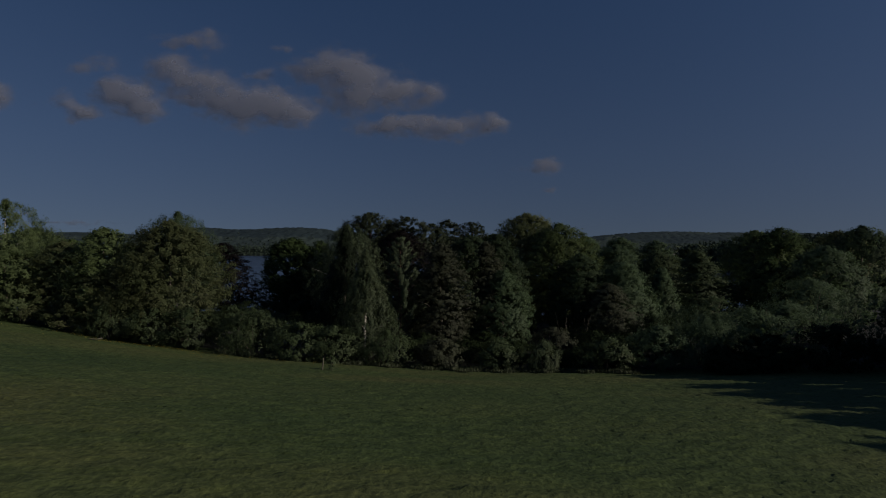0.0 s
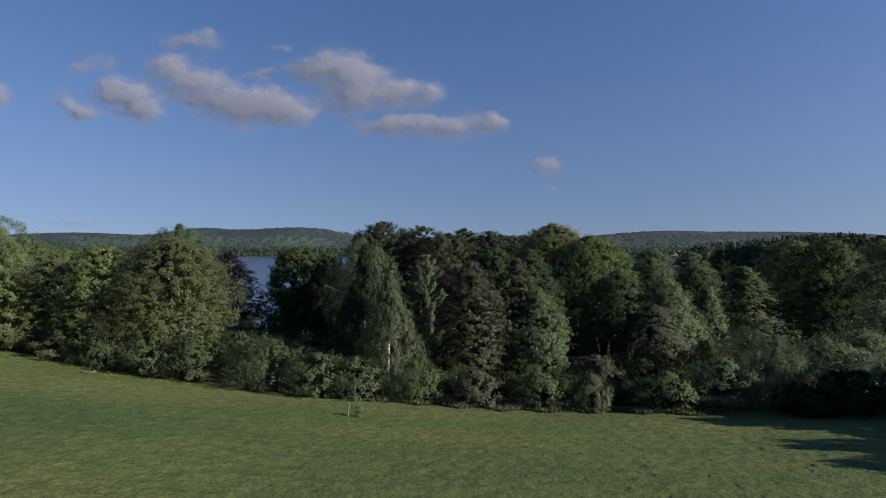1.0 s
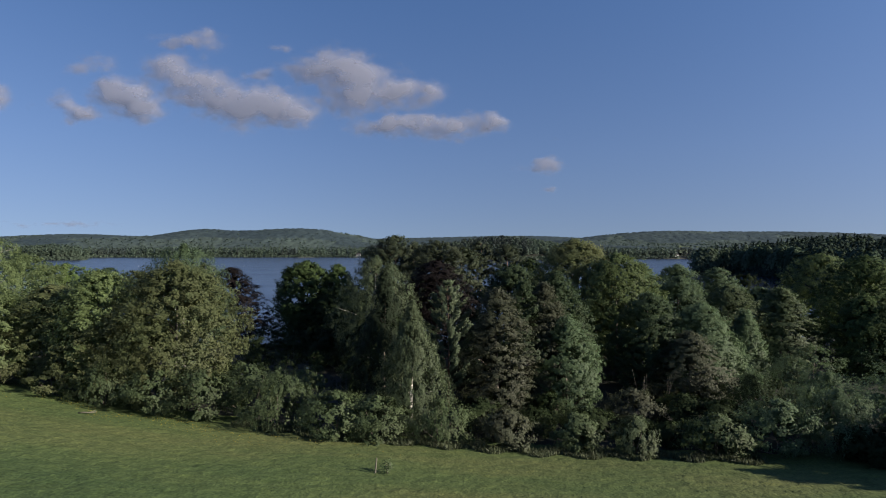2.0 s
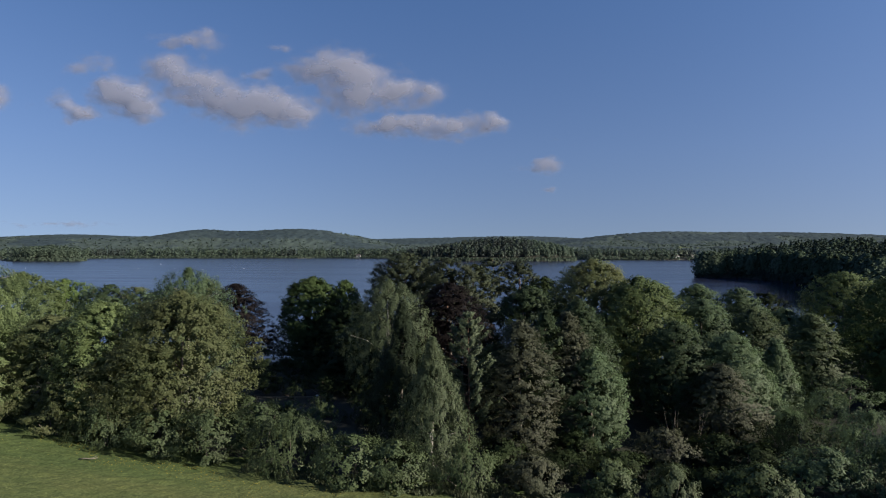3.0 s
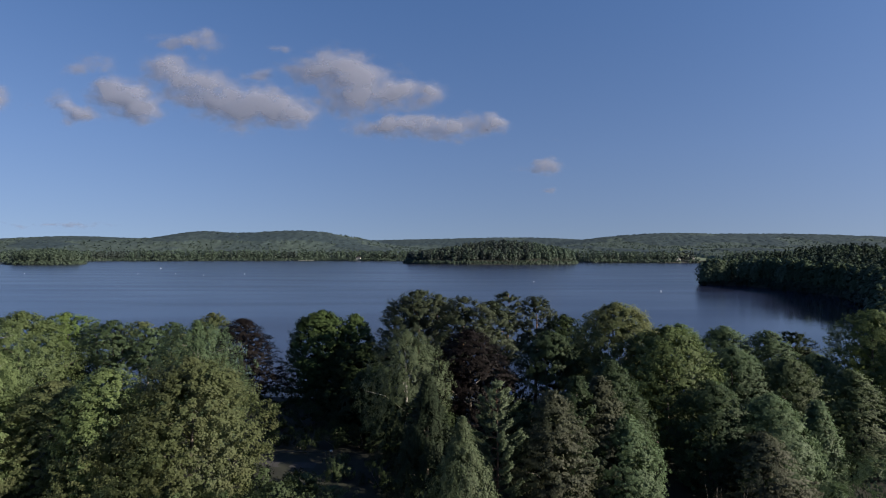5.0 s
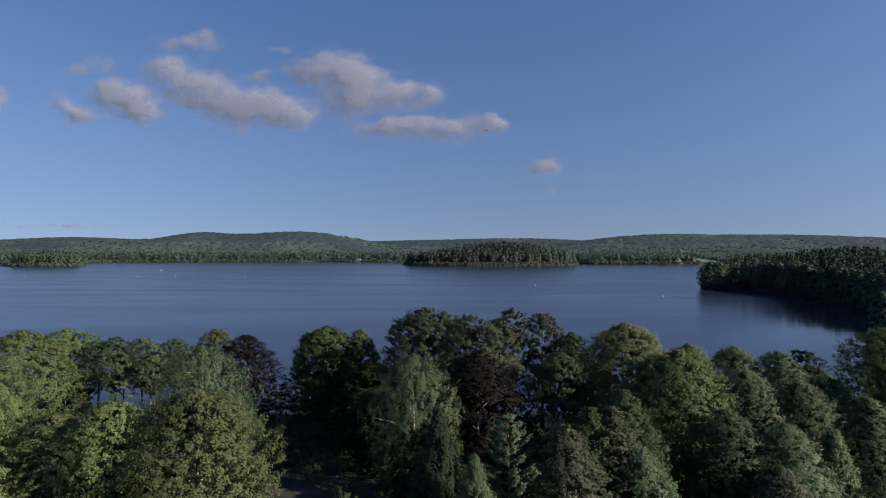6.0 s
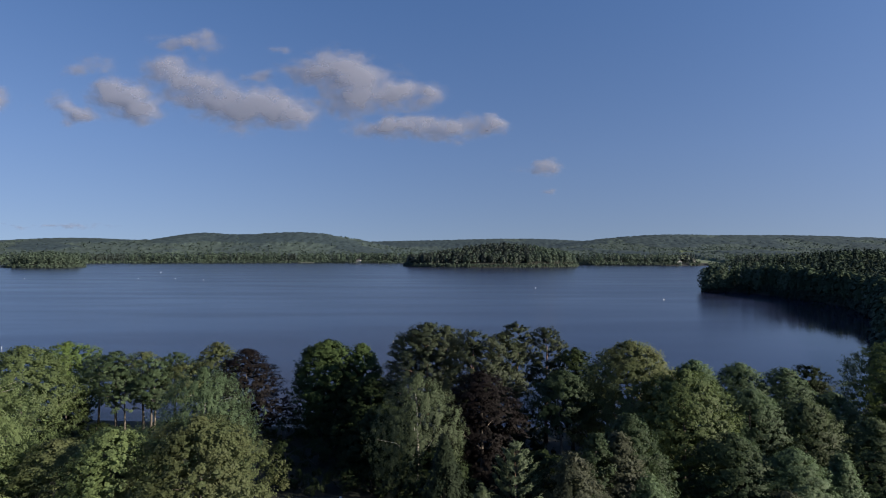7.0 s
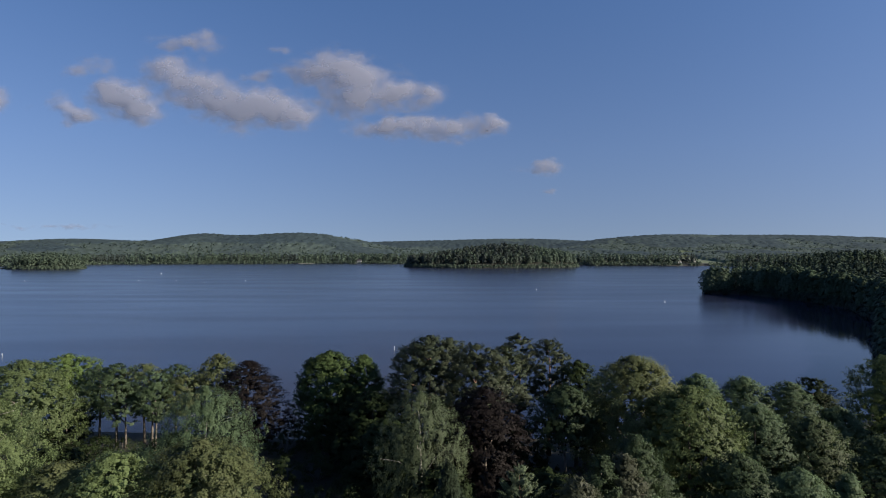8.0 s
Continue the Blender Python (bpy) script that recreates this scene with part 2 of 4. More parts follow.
rim.interpolation_type = "SMOOTHSTEP"
rim.inputs["From Min"].default_value, rim.inputs["From Max"].default_value = 0.0, 0.45
links.new(dens.outputs["Fac"], rim.inputs["Value"])
veil = nodes.new("ShaderNodeMath")
veil.operation = "MULTIPLY"
links.new(thick.outputs[0], veil.inputs[0])
links.new(rim.outputs[0], veil.inputs[1])
bsdf.inputs["Base Color"].default_value = (0.26, 0.275, 0.345, 1)
bsdf.inputs["Roughness"].default_value = 1.0
bsdf.inputs["Specular IOR Level"].default_value = 0.0
links.new(veil.outputs[0], bsdf.inputs["Alpha"])


# ---- mesh helpers ----
def mesh_object(name, verts, faces, mat, parent=None, label="", smooth=False):
    me = bpy.data.meshes.new(name)
    me.from_pydata(verts, [], faces)
    if smooth:
        me.shade_smooth()
    for m in (mat if isinstance(mat, (list, tuple)) else [mat]):
        me.materials.append(m)
    ob = new(name, me)
    ob.parent = parent
    if label:
        tagged(ob, label)
    return ob


def facet_mesh(name, corners, mat, parent=None, normals=None, own_share=0.5):
    """corners: n x k x 3. One loose k-cornered face each. normals: n x 3, the way the foliage round each leaf faces."""
    n, k = corners.shape[:2]
    if normals is not None:
        own = unit(np.cross(corners[:, 1] - corners[:, 0], corners[:, 2] - corners[:, 0]))
        turned = (own * normals).sum(axis=1) < 0
        corners = np.where(turned[:, None, None], corners[:, ::-1], corners)
        own = np.where(turned[:, None], -own, own)
        soft = unit(own_share * own + (1 - own_share) * normals)
    me = bpy.data.meshes.new(name)
    me.vertices.add(k * n)
    me.vertices.foreach_set("co", np.asarray(corners, dtype=np.float32).ravel())
    me.loops.add(k * n)
    me.loops.foreach_set("vertex_index", np.arange(k * n, dtype=np.int32))
    me.polygons.add(n)
    me.polygons.foreach_set("loop_start", np.arange(0, k * n, k, dtype=np.int32))
    me.update(calc_edges=True)
    if normals is not None:
        me.shade_smooth()
        att = me.attributes.new("custom_normal", "FLOAT_VECTOR", "POINT")
        att.data.foreach_set("vector", np.repeat(soft, k, axis=0).astype(np.float32).ravel())
    me.materials.append(mat)
    ob = new(name, me)
    ob.parent = parent
    return ob


def slivers(centre, along, across, length, width):
    """Three-cornered leaves, broad at the stalk and pointed at the tip."""
    l, w = length[:, None] * along, width[:, None] * across
    return np.stack([centre - 0.4 * l + 0.55 * w, centre + 0.6 * l, centre - 0.4 * l - 0.55 * w], axis=1)


def unit(v):
    return v / np.maximum(np.linalg.norm(v, axis=-1, keepdims=True), 1e-9)


def tube(points, radii, sides=7):
    """A tapered, bent tube along points, closed at its ends."""
    pts = [Vector([float(c) for c in p]) for p in points]
    verts, faces = [], []
    for i, p in enumerate(pts):
        way = (pts[min(i + 1, len(pts) - 1)] - pts[max(i - 1, 0)]).normalized()
        a = way.orthogonal().normalized()
        b = way.cross(a)
        for k in range(sides):
            ang = 2 * math.pi * k / sides
            verts.append(p + float(radii[i]) * (math.cos(ang) * a + math.sin(ang) * b))
    for i in range(len(pts) - 1):
        for k in range(sides):
            q = (k + 1) % sides
            faces.append((i * sides + k, i * sides + q, (i + 1) * sides + q, (i + 1) * sides + k))
    faces.append(tuple(range(sides))[::-1])
    faces.append(tuple(range((len(pts) - 1) * sides, len(pts) * sides)))
    return [tuple(v) for v in verts], faces


# ---- the lie of the land ----
def edge_y(x):
    """The line where the meadow ends and the wood begins."""
    return np.interp(x, [-400, -60, -40, -20, 0, 18, 40, 60, 75, 400], [150, 84.5, 78.5, 73.5, 70.5, 67, 62, 45, 0, -300])


def shore_y(x):
    return np.interp(x, [-2000, -300, -100, -60, -35, 0, 50, 95, 130, 185, 235], [300, 190, 154, 151, 145, 148, 146, 160, 200, 270, 330])


def east_shore_x(y):
    return np.interp(y, [150, 200, 262, 288, 330, 430, 500, 552, 572, 592, 640, 720, 1000, 1500], [95, 130, 180, 198, 239, 292, 295, 290, 252, 268, 345, 480, 640, 900])


def far_shore_y(x):
    return np.interp(x, [-4000, -1500, -1250, -1000, -400, 330, 420, 700, 1300, 4000], [1250, 1300, 1420, 1690, 1775, 1700, 1545, 1530, 1380, 1200])


HILLS = [(-779, 2500, 378, 300, 62), (-1086, 2560, 153, 260, 32), (-486, 2550, 274, 260, 39), (-1614, 2500, 465, 400, 53), (-2524, 2700, 426, 400, 79),
         (593, 3500, 749, 350, 70), (-450, 3600, 700, 300, 47), (1024, 2750, 516, 350, 66), (1830, 2900, 614, 450, 75), (2622, 2800, 494, 500, 41),
         (900, 2100, 500, 200, 12), (120, 1435, 150, 75, 30), (250, 1440, 110, 60, 14), (-915, 1315, 80, 45, 14), (520, 620, 180, 230, 18), (800, 1100, 300, 300, 22)]


def land(x, y):
    """Height of the ground sheet; the lake lies at 0."""
    x, y = np.asarray(x, float), np.asarray(y, float)
    xc, yc = np.clip(x, -75, 60), np.clip(y, -60, 95)
    e, s = edge_y(x), shore_y(x)

    def meadow(a, b):
        return 11.876 - 0.033 * a - 0.1054 * b - 0.00043 * b * b + 0.00103 * a * a
    top = meadow(xc, np.minimum(yc, e)) + 0.12 * np.sin(x * 0.21 + 1) * np.sin(y * 0.17)
    k = np.clip((y - e) / np.maximum(s - e, 1), 0, 1)
    rim = np.maximum(meadow(xc, np.minimum(np.clip(e, -60, 95), 95)), 2.2)
    near = np.where(y < e, top, rim * (1 - k) + 0.45 * k)
    near = np.where(y > s, np.maximum(0.45 - 0.25 * (y - s), -3), near)
    hills = sum(h * np.exp(-((x - a) / sx) ** 2 - ((y - b) / sy) ** 2) for a, b, sx, sy, h in HILLS)
    far = np.clip((y - far_shore_y(x)) * 0.3, -3, 4) + np.clip((y - far_shore_y(x) - 60) * 0.03, 0, 21)
    east = np.clip((x - east_shore_x(y)) * 0.5, -3, 4)
    isle = np.maximum(np.clip((1 - ((x - 125) / 215) ** 2 - ((y - 1435) / 95) ** 2) * 40, -3, 3),
                      np.clip((1 - ((x + 915) / 76) ** 2 - ((y - 1305) / 45) ** 2) * 40, -3, 3))
    other = np.maximum(np.maximum(far, np.where(y > 150, east, -3)), isle)
    other = np.where(other > 0, other + hills, other)
    return np.where(y < 150, near, np.maximum(near, other))


def steps(stops):
    """Grid lines: from stop to stop at the given spacing."""
    out = [stops[0][0]]
    for (a, d), (b, _) in zip(stops, stops[1:]):
        n = max(1, round((b - a) / d))
        out += list(np.linspace(a, b, n + 1)[1:])
    return np.array(out)


gx = steps([(-4800, 200), (-2600, 60), (-1200, 36), (-400, 16), (-120, 4), (110, 8), (420, 26), (1200, 55), (2800, 200), (4800, 1)])
gy = steps([(-4800, 400), (-200, 20), (-40, 2.5), (170, 8), (640, 30), (1200, 16), (1900, 50), (3900, 150), (4900, 1)])
GX, GY = np.meshgrid(gx, gy)
GZ = land(GX, GY)
nx, ny = len(gx), len(gy)
faces = [(j * nx + i, j * nx + i + 1, (j + 1) * nx + i + 1, (j + 1) * nx + i) for j in range(ny - 1) for i in range(nx - 1)]
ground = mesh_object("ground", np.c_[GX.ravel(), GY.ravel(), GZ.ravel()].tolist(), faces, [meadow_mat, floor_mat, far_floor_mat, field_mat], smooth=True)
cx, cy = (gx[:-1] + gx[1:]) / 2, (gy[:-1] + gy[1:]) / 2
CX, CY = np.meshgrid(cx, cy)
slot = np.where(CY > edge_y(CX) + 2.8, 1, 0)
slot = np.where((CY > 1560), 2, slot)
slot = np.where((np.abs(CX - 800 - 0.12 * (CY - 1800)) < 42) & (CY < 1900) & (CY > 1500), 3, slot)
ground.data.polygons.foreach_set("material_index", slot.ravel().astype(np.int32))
tagged(ground, "green meadow sloping down to woodland floor darkened for shade", "ground", kind="structure")

lake = mesh_object("water", [(-4800, 60, 0), (4800, 60, 0), (4800, 2600, 0), (-4800, 2600, 0)], [(0, 1, 2, 3)], water_mat)
tagged(lake, "wide blue lake with faint wind streaks", "lake", kind="structure")


# ---- trees ----
def crown_radius(shape, h):
    if shape == "cone":
        return 1.12 * (1 - h) ** 0.85 * np.minimum(1, 0.35 + h * 6)
    if shape == "spire":
        return np.minimum(1.0, 1.45 * (1 - h) ** 0.58) * np.minimum(1, 0.6 + h * 3)
    if shape == "dome":
        return np.sqrt(np.clip(1 - np.clip((h - 0.35) / 0.65, 0, 1) ** 2.2, 0, 1)) * (0.8 + 0.2 * np.clip(h / 0.35, 0, 1))
    if shape == "top":
        return np.sqrt(np.clip(1 - (2 * h - 1) ** 2, 0, 1)) * 0.9 + 0.1
    return np.sqrt(np.clip(1 - np.clip((h - 0.45) / 0.55, -0.8, 1) ** 2, 0, 1))


def foliage(height, base, radius, shape, habit, n_spray, n_leaf, leaf, rand):
    """Sprays of leaves through a crown of uneven outline. Returns leaf corners and the sprays' middles."""
    n_spray, n_leaf, leaf = int(5.2 * n_spray), int(0.78 * n_leaf), 0.77 * leaf
    n_bough = max(14, n_spray // 9)
    bh = (np.arange(n_bough) + rand.random(n_bough)) / n_bough
    bh = bh ** (1.15 if shape in ("cone", "spire") else 0.85)
    bang = np.arange(n_bough) * 2.39996 + rand.normal(size=n_bough) * 0.5
    brho = np.sqrt(0.55 + 0.45 * rand.random(n_bough))
    own = rand.integers(n_bough, size=n_spray)
    spread = {"layer": (0.40, 0.04), "hang": (0.28, 0.12), "needle": (0.30, 0.05), "upright": (0.24, 0.07)}.get(habit, (0.27, 0.065))
    h = np.clip(bh[own] + rand.normal(size=n_spray) * spread[1], 0, 1)
    lobes = rand.random(6) * 6.28
    lump = 1 + 0.10 * np.sin(2 * bang + 5 * bh + lobes[0]) + 0.09 * np.sin(3 * bang - 9 * bh + lobes[1]) + 0.08 * np.sin(5 * bang + 14 * bh + lobes[2])
    rad = radius * crown_radius(shape, bh) * lump * brho
    bx, by = rad * np.cos(bang), rad * np.sin(bang)
    loose = rand.normal(size=(n_spray, 2)) * spread[0] * (0.35 * radius + 0.65 * radius * crown_radius(shape, h))[:, None]
    px, py = bx[own] + loose[:, 0], by[own] + loose[:, 1]
    ang, r = np.arctan2(py, px), np.hypot(px, py)
    limit = radius * crown_radius(shape, h) * (1 + 0.10 * np.sin(2 * ang + 5 * h + lobes[0]) + 0.09 * np.sin(3 * ang - 9 * h + lobes[1])) + 0.2
    r = np.where(r > limit, limit * (0.80 + 0.32 * rand.random(n_spray)), r)
    inner = r / np.maximum(limit, 0.1)
    mid = np.c_[r * np.cos(ang), r * np.sin(ang), base + (height - base) * (0.02 + 0.96 * h)]
    out = unit(np.c_[np.cos(ang), np.sin(ang), np.clip(h - 0.35, 0, 1) * 1.6])
    size = (0.045 * radius + 0.42) * (0.45 + 0.9 * rand.random(n_spray))
    pos = rand.normal(size=(n_spray, n_leaf, 3))
    pos = unit(pos) * (rand.random((n_spray, n_leaf, 1)) ** 0.4)
    flat = {"broad": (1, 1, 0.5), "hang": (0.65, 0.65, 1.2), "needle": (1, 1, 0.42), "layer": (1.25, 1.25, 0.28), "upright": (0.6, 0.6, 1.3)}[habit]
    if habit in ("broad", "needle", "layer"):
        # plumes that point out along their branch
        rise = {"broad": 0.5, "needle": 0.5, "layer": 0.08}[habit] + 0.35 * rand.normal(size=n_spray)
        a1 = unit(np.c_[np.cos(ang), np.sin(ang), rise])
        a2 = unit(np.c_[-np.sin(ang), np.cos(ang), 0.25 * rand.normal(size=n_spray)])
        a3 = np.cross(a1, a2)
        long, wide, deep = {"broad": (1.25, 0.85, 0.60), "needle": (1.2, 0.8, 0.45), "layer": (1.6, 0.8, 0.30)}[habit]
        pos = pos[..., :1] * long * a1[:, None] + pos[..., 1:2] * wide * a2[:, None] + pos[..., 2:] * deep * a3[:, None]
        flat = (1, 1, 1)
    pos = pos * np.array(flat) * size[:, None, None]
    if habit in ("broad", "layer", "needle"):
        drop = np.linalg.norm(pos[..., :2], axis=-1) / size[:, None]
        pos[..., 2] -= 0.09 * size[:, None] * drop ** 2
    if habit == "hang":
        pos[..., 2] -= 0.5 * size[:, None]
    centre = (mid[:, None, :] + pos).reshape(-1, 3)
    centre[:, 2] = np.maximum(centre[:, 2], 0.15)
    n = len(centre)
    facing = unit(np.repeat(out, n_leaf, axis=0) * 0.7 + unit(pos.reshape(-1, 3)) * 0.15 + np.array([0, 0, 0.35]) + rand.normal(size=(n, 3)) * 0.33)
    turn = rand.normal(size=(n, 3))
    if habit == "hang":
        turn = turn * 0.6 + np.array([0, 0, -1.0])
    if habit == "upright":
        turn = turn * 0.45 + np.array([0, 0, 1.0])
    if habit == "needle":
        turn = turn * 0.6 + unit(pos.reshape(-1, 3))
    along = unit(np.cross(np.cross(facing, turn), facing))
    across = np.cross(facing, along)
    length = leaf * (0.65 + 0.7 * rand.random(n))
    length = np.where(np.repeat(inner, n_leaf) < 0.5, 2.0 * length, length)
    slim = {"broad": 0.72, "hang": 0.42, "needle": 0.36, "layer": 0.65, "upright": 0.45}[habit]
    around = unit(np.repeat(out, n_leaf, axis=0) + 0.2 * unit(pos.reshape(-1, 3)) + np.array([0, 0, 0.25]))
    keep = (np.repeat(inner, n_leaf) > 0.55) | (rand.random(n) < 0.55)
    return slivers(centre, along, across, length, length * slim)[keep], mid, around[keep]


def stem_part(name, points, radii, mat, parent, sides=7):
    v, f = tube(points, radii, sides)
    return mesh_object(name, v, f, mat, parent, smooth=True)


def tree(name, label, x, y, top, radius, leafkind, shape="round", habit="broad", bare=0.12, sprays=150, leaves=46, leaf=0.34, bark="grey",
         seed=0, group="trees at the wood's edge", limbs=7, category="tree"):
    """A tree with trunk, limbs and crown standing on the ground at x, y; top: height of its tip above the lake."""
    rand = np.random.default_rng(seed + 1000)
    z = float(land(x, y)) - 0.05
    height = top - z
    ob = new(name)
    ob.location = (x, y, z)
    tagged(ob, label, category, group)
    corners, mid, around = foliage(height, bare * height, radius, shape, habit, sprays, leaves, leaf, rand)
    lean = rand.normal(size=2) * 0.02 * height
    girth = 0.016 * height + 0.02
    heights = np.linspace(0, 0.84, 7)
    pts = [(lean[0] * k * k + 0.12 * math.sin(5 * k + seed), lean[1] * k * k + 0.12 * math.cos(4 * k + seed), height * k) for k in heights]
    stem_part("trunk", pts, [girth * (1.35 if k == 0 else 1 - 0.88 * k) for k in heights], BARK[bark], ob, 8)
    order = rand.permutation(len(mid))
    thick = 0.2 if bark == "birch" else 0.4
    for i in order[:limbs]:
        m = mid[i]
        start = max(bare * height * 0.9, m[2] - 0.55 * math.hypot(m[0], m[1]) - 0.4)
        k = min(start / height, 0.9)
        a = np.array([lean[0] * k * k, lean[1] * k * k, k * height])
        b = a * 0.45 + m * 0.55 + np.array([0, 0, 0.12 * height * 0.3])
        stem_part("limb", [a, b, m], [thick * girth * (1 - 0.6 * k), 0.6 * thick * girth * (1 - 0.5 * k), 0.015], BARK[bark], ob, 5)
    facet_mesh("crown", corners, LEAF[leafkind], ob, around)
    return ob


def bush(name, label, x, y, height, radius, leafkind, seed, sprays=46, leaves=40, leaf=0.27, habit="broad", group="shrubs along the meadow", bare=0.1):
    rand = np.random.default_rng(seed + 5000)
    z = float(land(x, y)) - 0.03
    ob = new(name)
    ob.location = (x, y, z)
    tagged(ob, label, "shrub", group)
    corners, mid, around = foliage(height, bare * height, radius, "round", habit, sprays, leaves, leaf, rand)
    for i in range(4):
        m = mid[int(rand.integers(len(mid)))]
        stem_part("stem", [(0.1 * m[0], 0.1 * m[1], -0.05), (0.5 * m[0], 0.5 * m[1], 0.45 * m[2]), tuple(m)], [0.06, 0.04, 0.012], BARK["grey"], ob, 5)
    facet_mesh("foliage", corners, LEAF[leafkind], ob, around)
    return ob


def young_pine(x, y, top, reach, seed):
    """A young pine: whorls of boughs that curve upwards, each a plume of needles."""
    rand = np.random.default_rng(seed)
    z = float(land(x, y)) - 0.05
    height = top - z
    ob = new("pine_tree")
    ob.location = (x, y, z)
    tagged(ob, "young blue-green pine with whorls of upturned branches", "tree", "trees at the wood's edge")
    rise = np.linspace(0, 0.97, 7)
    stem_part("trunk", [(0.1 * math.sin(4 * k), 0.1 * math.cos(3 * k), height * k) for k in rise], [0.2 * (1.03 - k) for k in rise], BARK["pine"], ob, 8)
    centre, along, size = [], [], []
    for level in np.linspace(0.22, 0.97, 12):
        span = reach * min(1.0, 1.9 * (1.02 - level) ** 0.8)
        for k in range(6):
            ang = 2 * math.pi * (k + rand.uniform(-0.3, 0.3)) / 6 + 2.4 * level * 12
            r = span * rand.uniform(0.75, 1.1)
            way = np.array([math.cos(ang), math.sin(ang), 0.0])
            lift = rand.uniform(0.45, 0.75) * r
            t = np.linspace(0, 1, 5)
            pts = [way * r * q + np.array([0, 0, level * height + lift * q ** 1.8]) for q in t]
            stem_part("limb", pts, [0.05 * (1.1 - q) for q in t], BARK["pine"], ob, 5)
            n = int(60 + 75 * r)
            q = 0.25 + 0.75 * rand.random(n) ** 0.8
            on = way * (r * q)[:, None] + np.c_[np.zeros((n, 2)), level * height + lift * q ** 1.8]
            forward = unit(way + np.c_[np.zeros((n, 2)), 1.8 * lift / r * q ** 0.8])
            centre.append(on + rand.normal(size=(n, 3)) * 0.13)
            along.append(unit(forward + rand.normal(size=(n, 3)) * 0.5))
            size.append(rand.uniform(0.22, 0.42, n))
    centre, along, size = np.concatenate(centre), np.concatenate(along), np.concatenate(size)
    outward = unit(np.c_[centre[:, :2], np.full(len(centre), 0.8)])
    across = unit(np.cross(outward, along))
    facet_mesh("crown", slivers(centre, along, across, size, 0.34 * size), LEAF["youngpine"], ob, outward)


# trees of the wood between the meadow and the lake, west to east
tree("birch_tree", "tall light-green birch at the meadow's edge", -70, 90, 25.5, 7.5, "light", "round", "hang", 0.08, 190, 46, 0.32, "birch", 1)
tree("deciduous_tree", "light yellow-green broadleaf tree behind the birches", -93, 128, 22.3, 9.5, "light", "dome", "broad", 0.15, 190, 40, 0.42, seed=2)
tree("deciduous_tree", "bright green broadleaf tree by the lake", -97, 147, 20.0, 8, "bright", "round", "broad", 0.15, 150, 40, 0.42, seed=3)
tree("deciduous_tree", "light-green broadleaf tree in the wood", -110, 118, 21, 9, "light", "dome", "broad", 0.15, 160, 36, 0.45, seed=4)
tree("deciduous_tree", "olive-green hornbeam with foliage to the ground", -58.5, 87, 18.8, 4.6, "olive", "round", "layer", 0.05, 150, 44, 0.33, seed=5)
tree("deciduous_tree", "mid-green broadleaf tree with layered branches", -66, 85, 18.0, 6.0, "light", "round", "layer", 0.03, 150, 44, 0.33, seed=6)
tree("deciduous_tree", "mid-green broadleaf tree with fine branches", -50.5, 84.5, 20.8, 4.8, "light", "round", "broad", 0.1, 150, 46, 0.32, seed=7)
tree("deciduous_tree", "mid-green tree overhanging the meadow", -49, 84, 15.5, 5.5, "olive", "round", "layer", 0.04, 150, 44, 0.32, seed=8)
tree("birch_tree", "grey-green weeping birch behind the spreading oak", -46.8, 100, 24.4, 7.4, "pale", "dome", "hang", 0.1, 230, 50, 0.30, "birch", 9)
tree("oak_tree", "large olive-green oak spreading over the meadow", -41.2, 85.5, 21.8, 8.2, "olive", "dome", "broad", 0.04, 300, 56, 0.33, seed=10, limbs=12)
for i, (x, y, top, r) in enumerate([(-87.5, 143, 18.2, 5.2), (-82, 140, 19.2, 4.8), (-78.5, 144, 18.4, 5.4), (-75, 140.5, 17.6, 4.6), (-71.5, 144, 18.4, 5.2), (-68, 141.5, 16.6, 4.6), (-79.8, 139, 16.2, 3.8), (-73.2, 138.5, 15.8, 3.8)]):
    tree("pine_tree", "slender grey-green pine with a bare dark trunk", x, y, top, r, ("pale", "grey", "olive")[i % 3], "top" if i % 2 else "dome", "needle", 0.38 + 0.04 * (i % 3), 60, 50, 0.42, "grey", 11 + 80 * i,
         group="slender pines by the lake")
tree("deciduous_tree", "olive-green tree behind the copper beech", -63.2, 146, 20.2, 5.6, "olive", "round", "broad", 0.15, 110, 40, 0.40, seed=15)
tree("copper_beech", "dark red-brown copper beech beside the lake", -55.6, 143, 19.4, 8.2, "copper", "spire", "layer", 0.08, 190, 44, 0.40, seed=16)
tree("deciduous_tree", "dense lime tree with shade put into its leaf colour", -38.5, 146, 20.6, 8.2, "lime", "dome", "broad", 0.0, 330, 52, 0.44, seed=17)
tree("deciduous_tree", "narrow-topped tree with shade put into its leaf colour", -30.8, 146, 20.0, 4.6, "lime", "dome", "broad", 0.02, 150, 50, 0.42, seed=18)
tree("birch_tree", "tall weeping birch with pale branches", -17.0, 104.5, 22.4, 6.6, "birch", "round", "hang", 0.06, 240, 52, 0.30, "birch", 19, limbs=11)
tree("pine_tree", "broad dark Scots pine with clumped crown", -16, 131, 26.6, 9.2, "pine", "dome", "needle", 0.22, 130, 90, 0.46, "pine", 20)
tree("pine_tree", "broad dark Scots pine with clumped crown", -7, 128, 25.4, 8.4, "pine", "dome", "needle", 0.22, 110, 90, 0.46, "pine", 21)
tree("pine_tree", "dark Scots pine behind the weeping birch", -12, 137, 25.2, 7.0, "pine", "dome", "needle", 0.2, 90, 80, 0.46, "pine", 52)
tree("pine_tree", "dark Scots pine behind the weeping birch", -20, 142, 22.6, 5.5, "pine", "dome", "needle", 0.15, 80, 80, 0.46, "pine", 53)
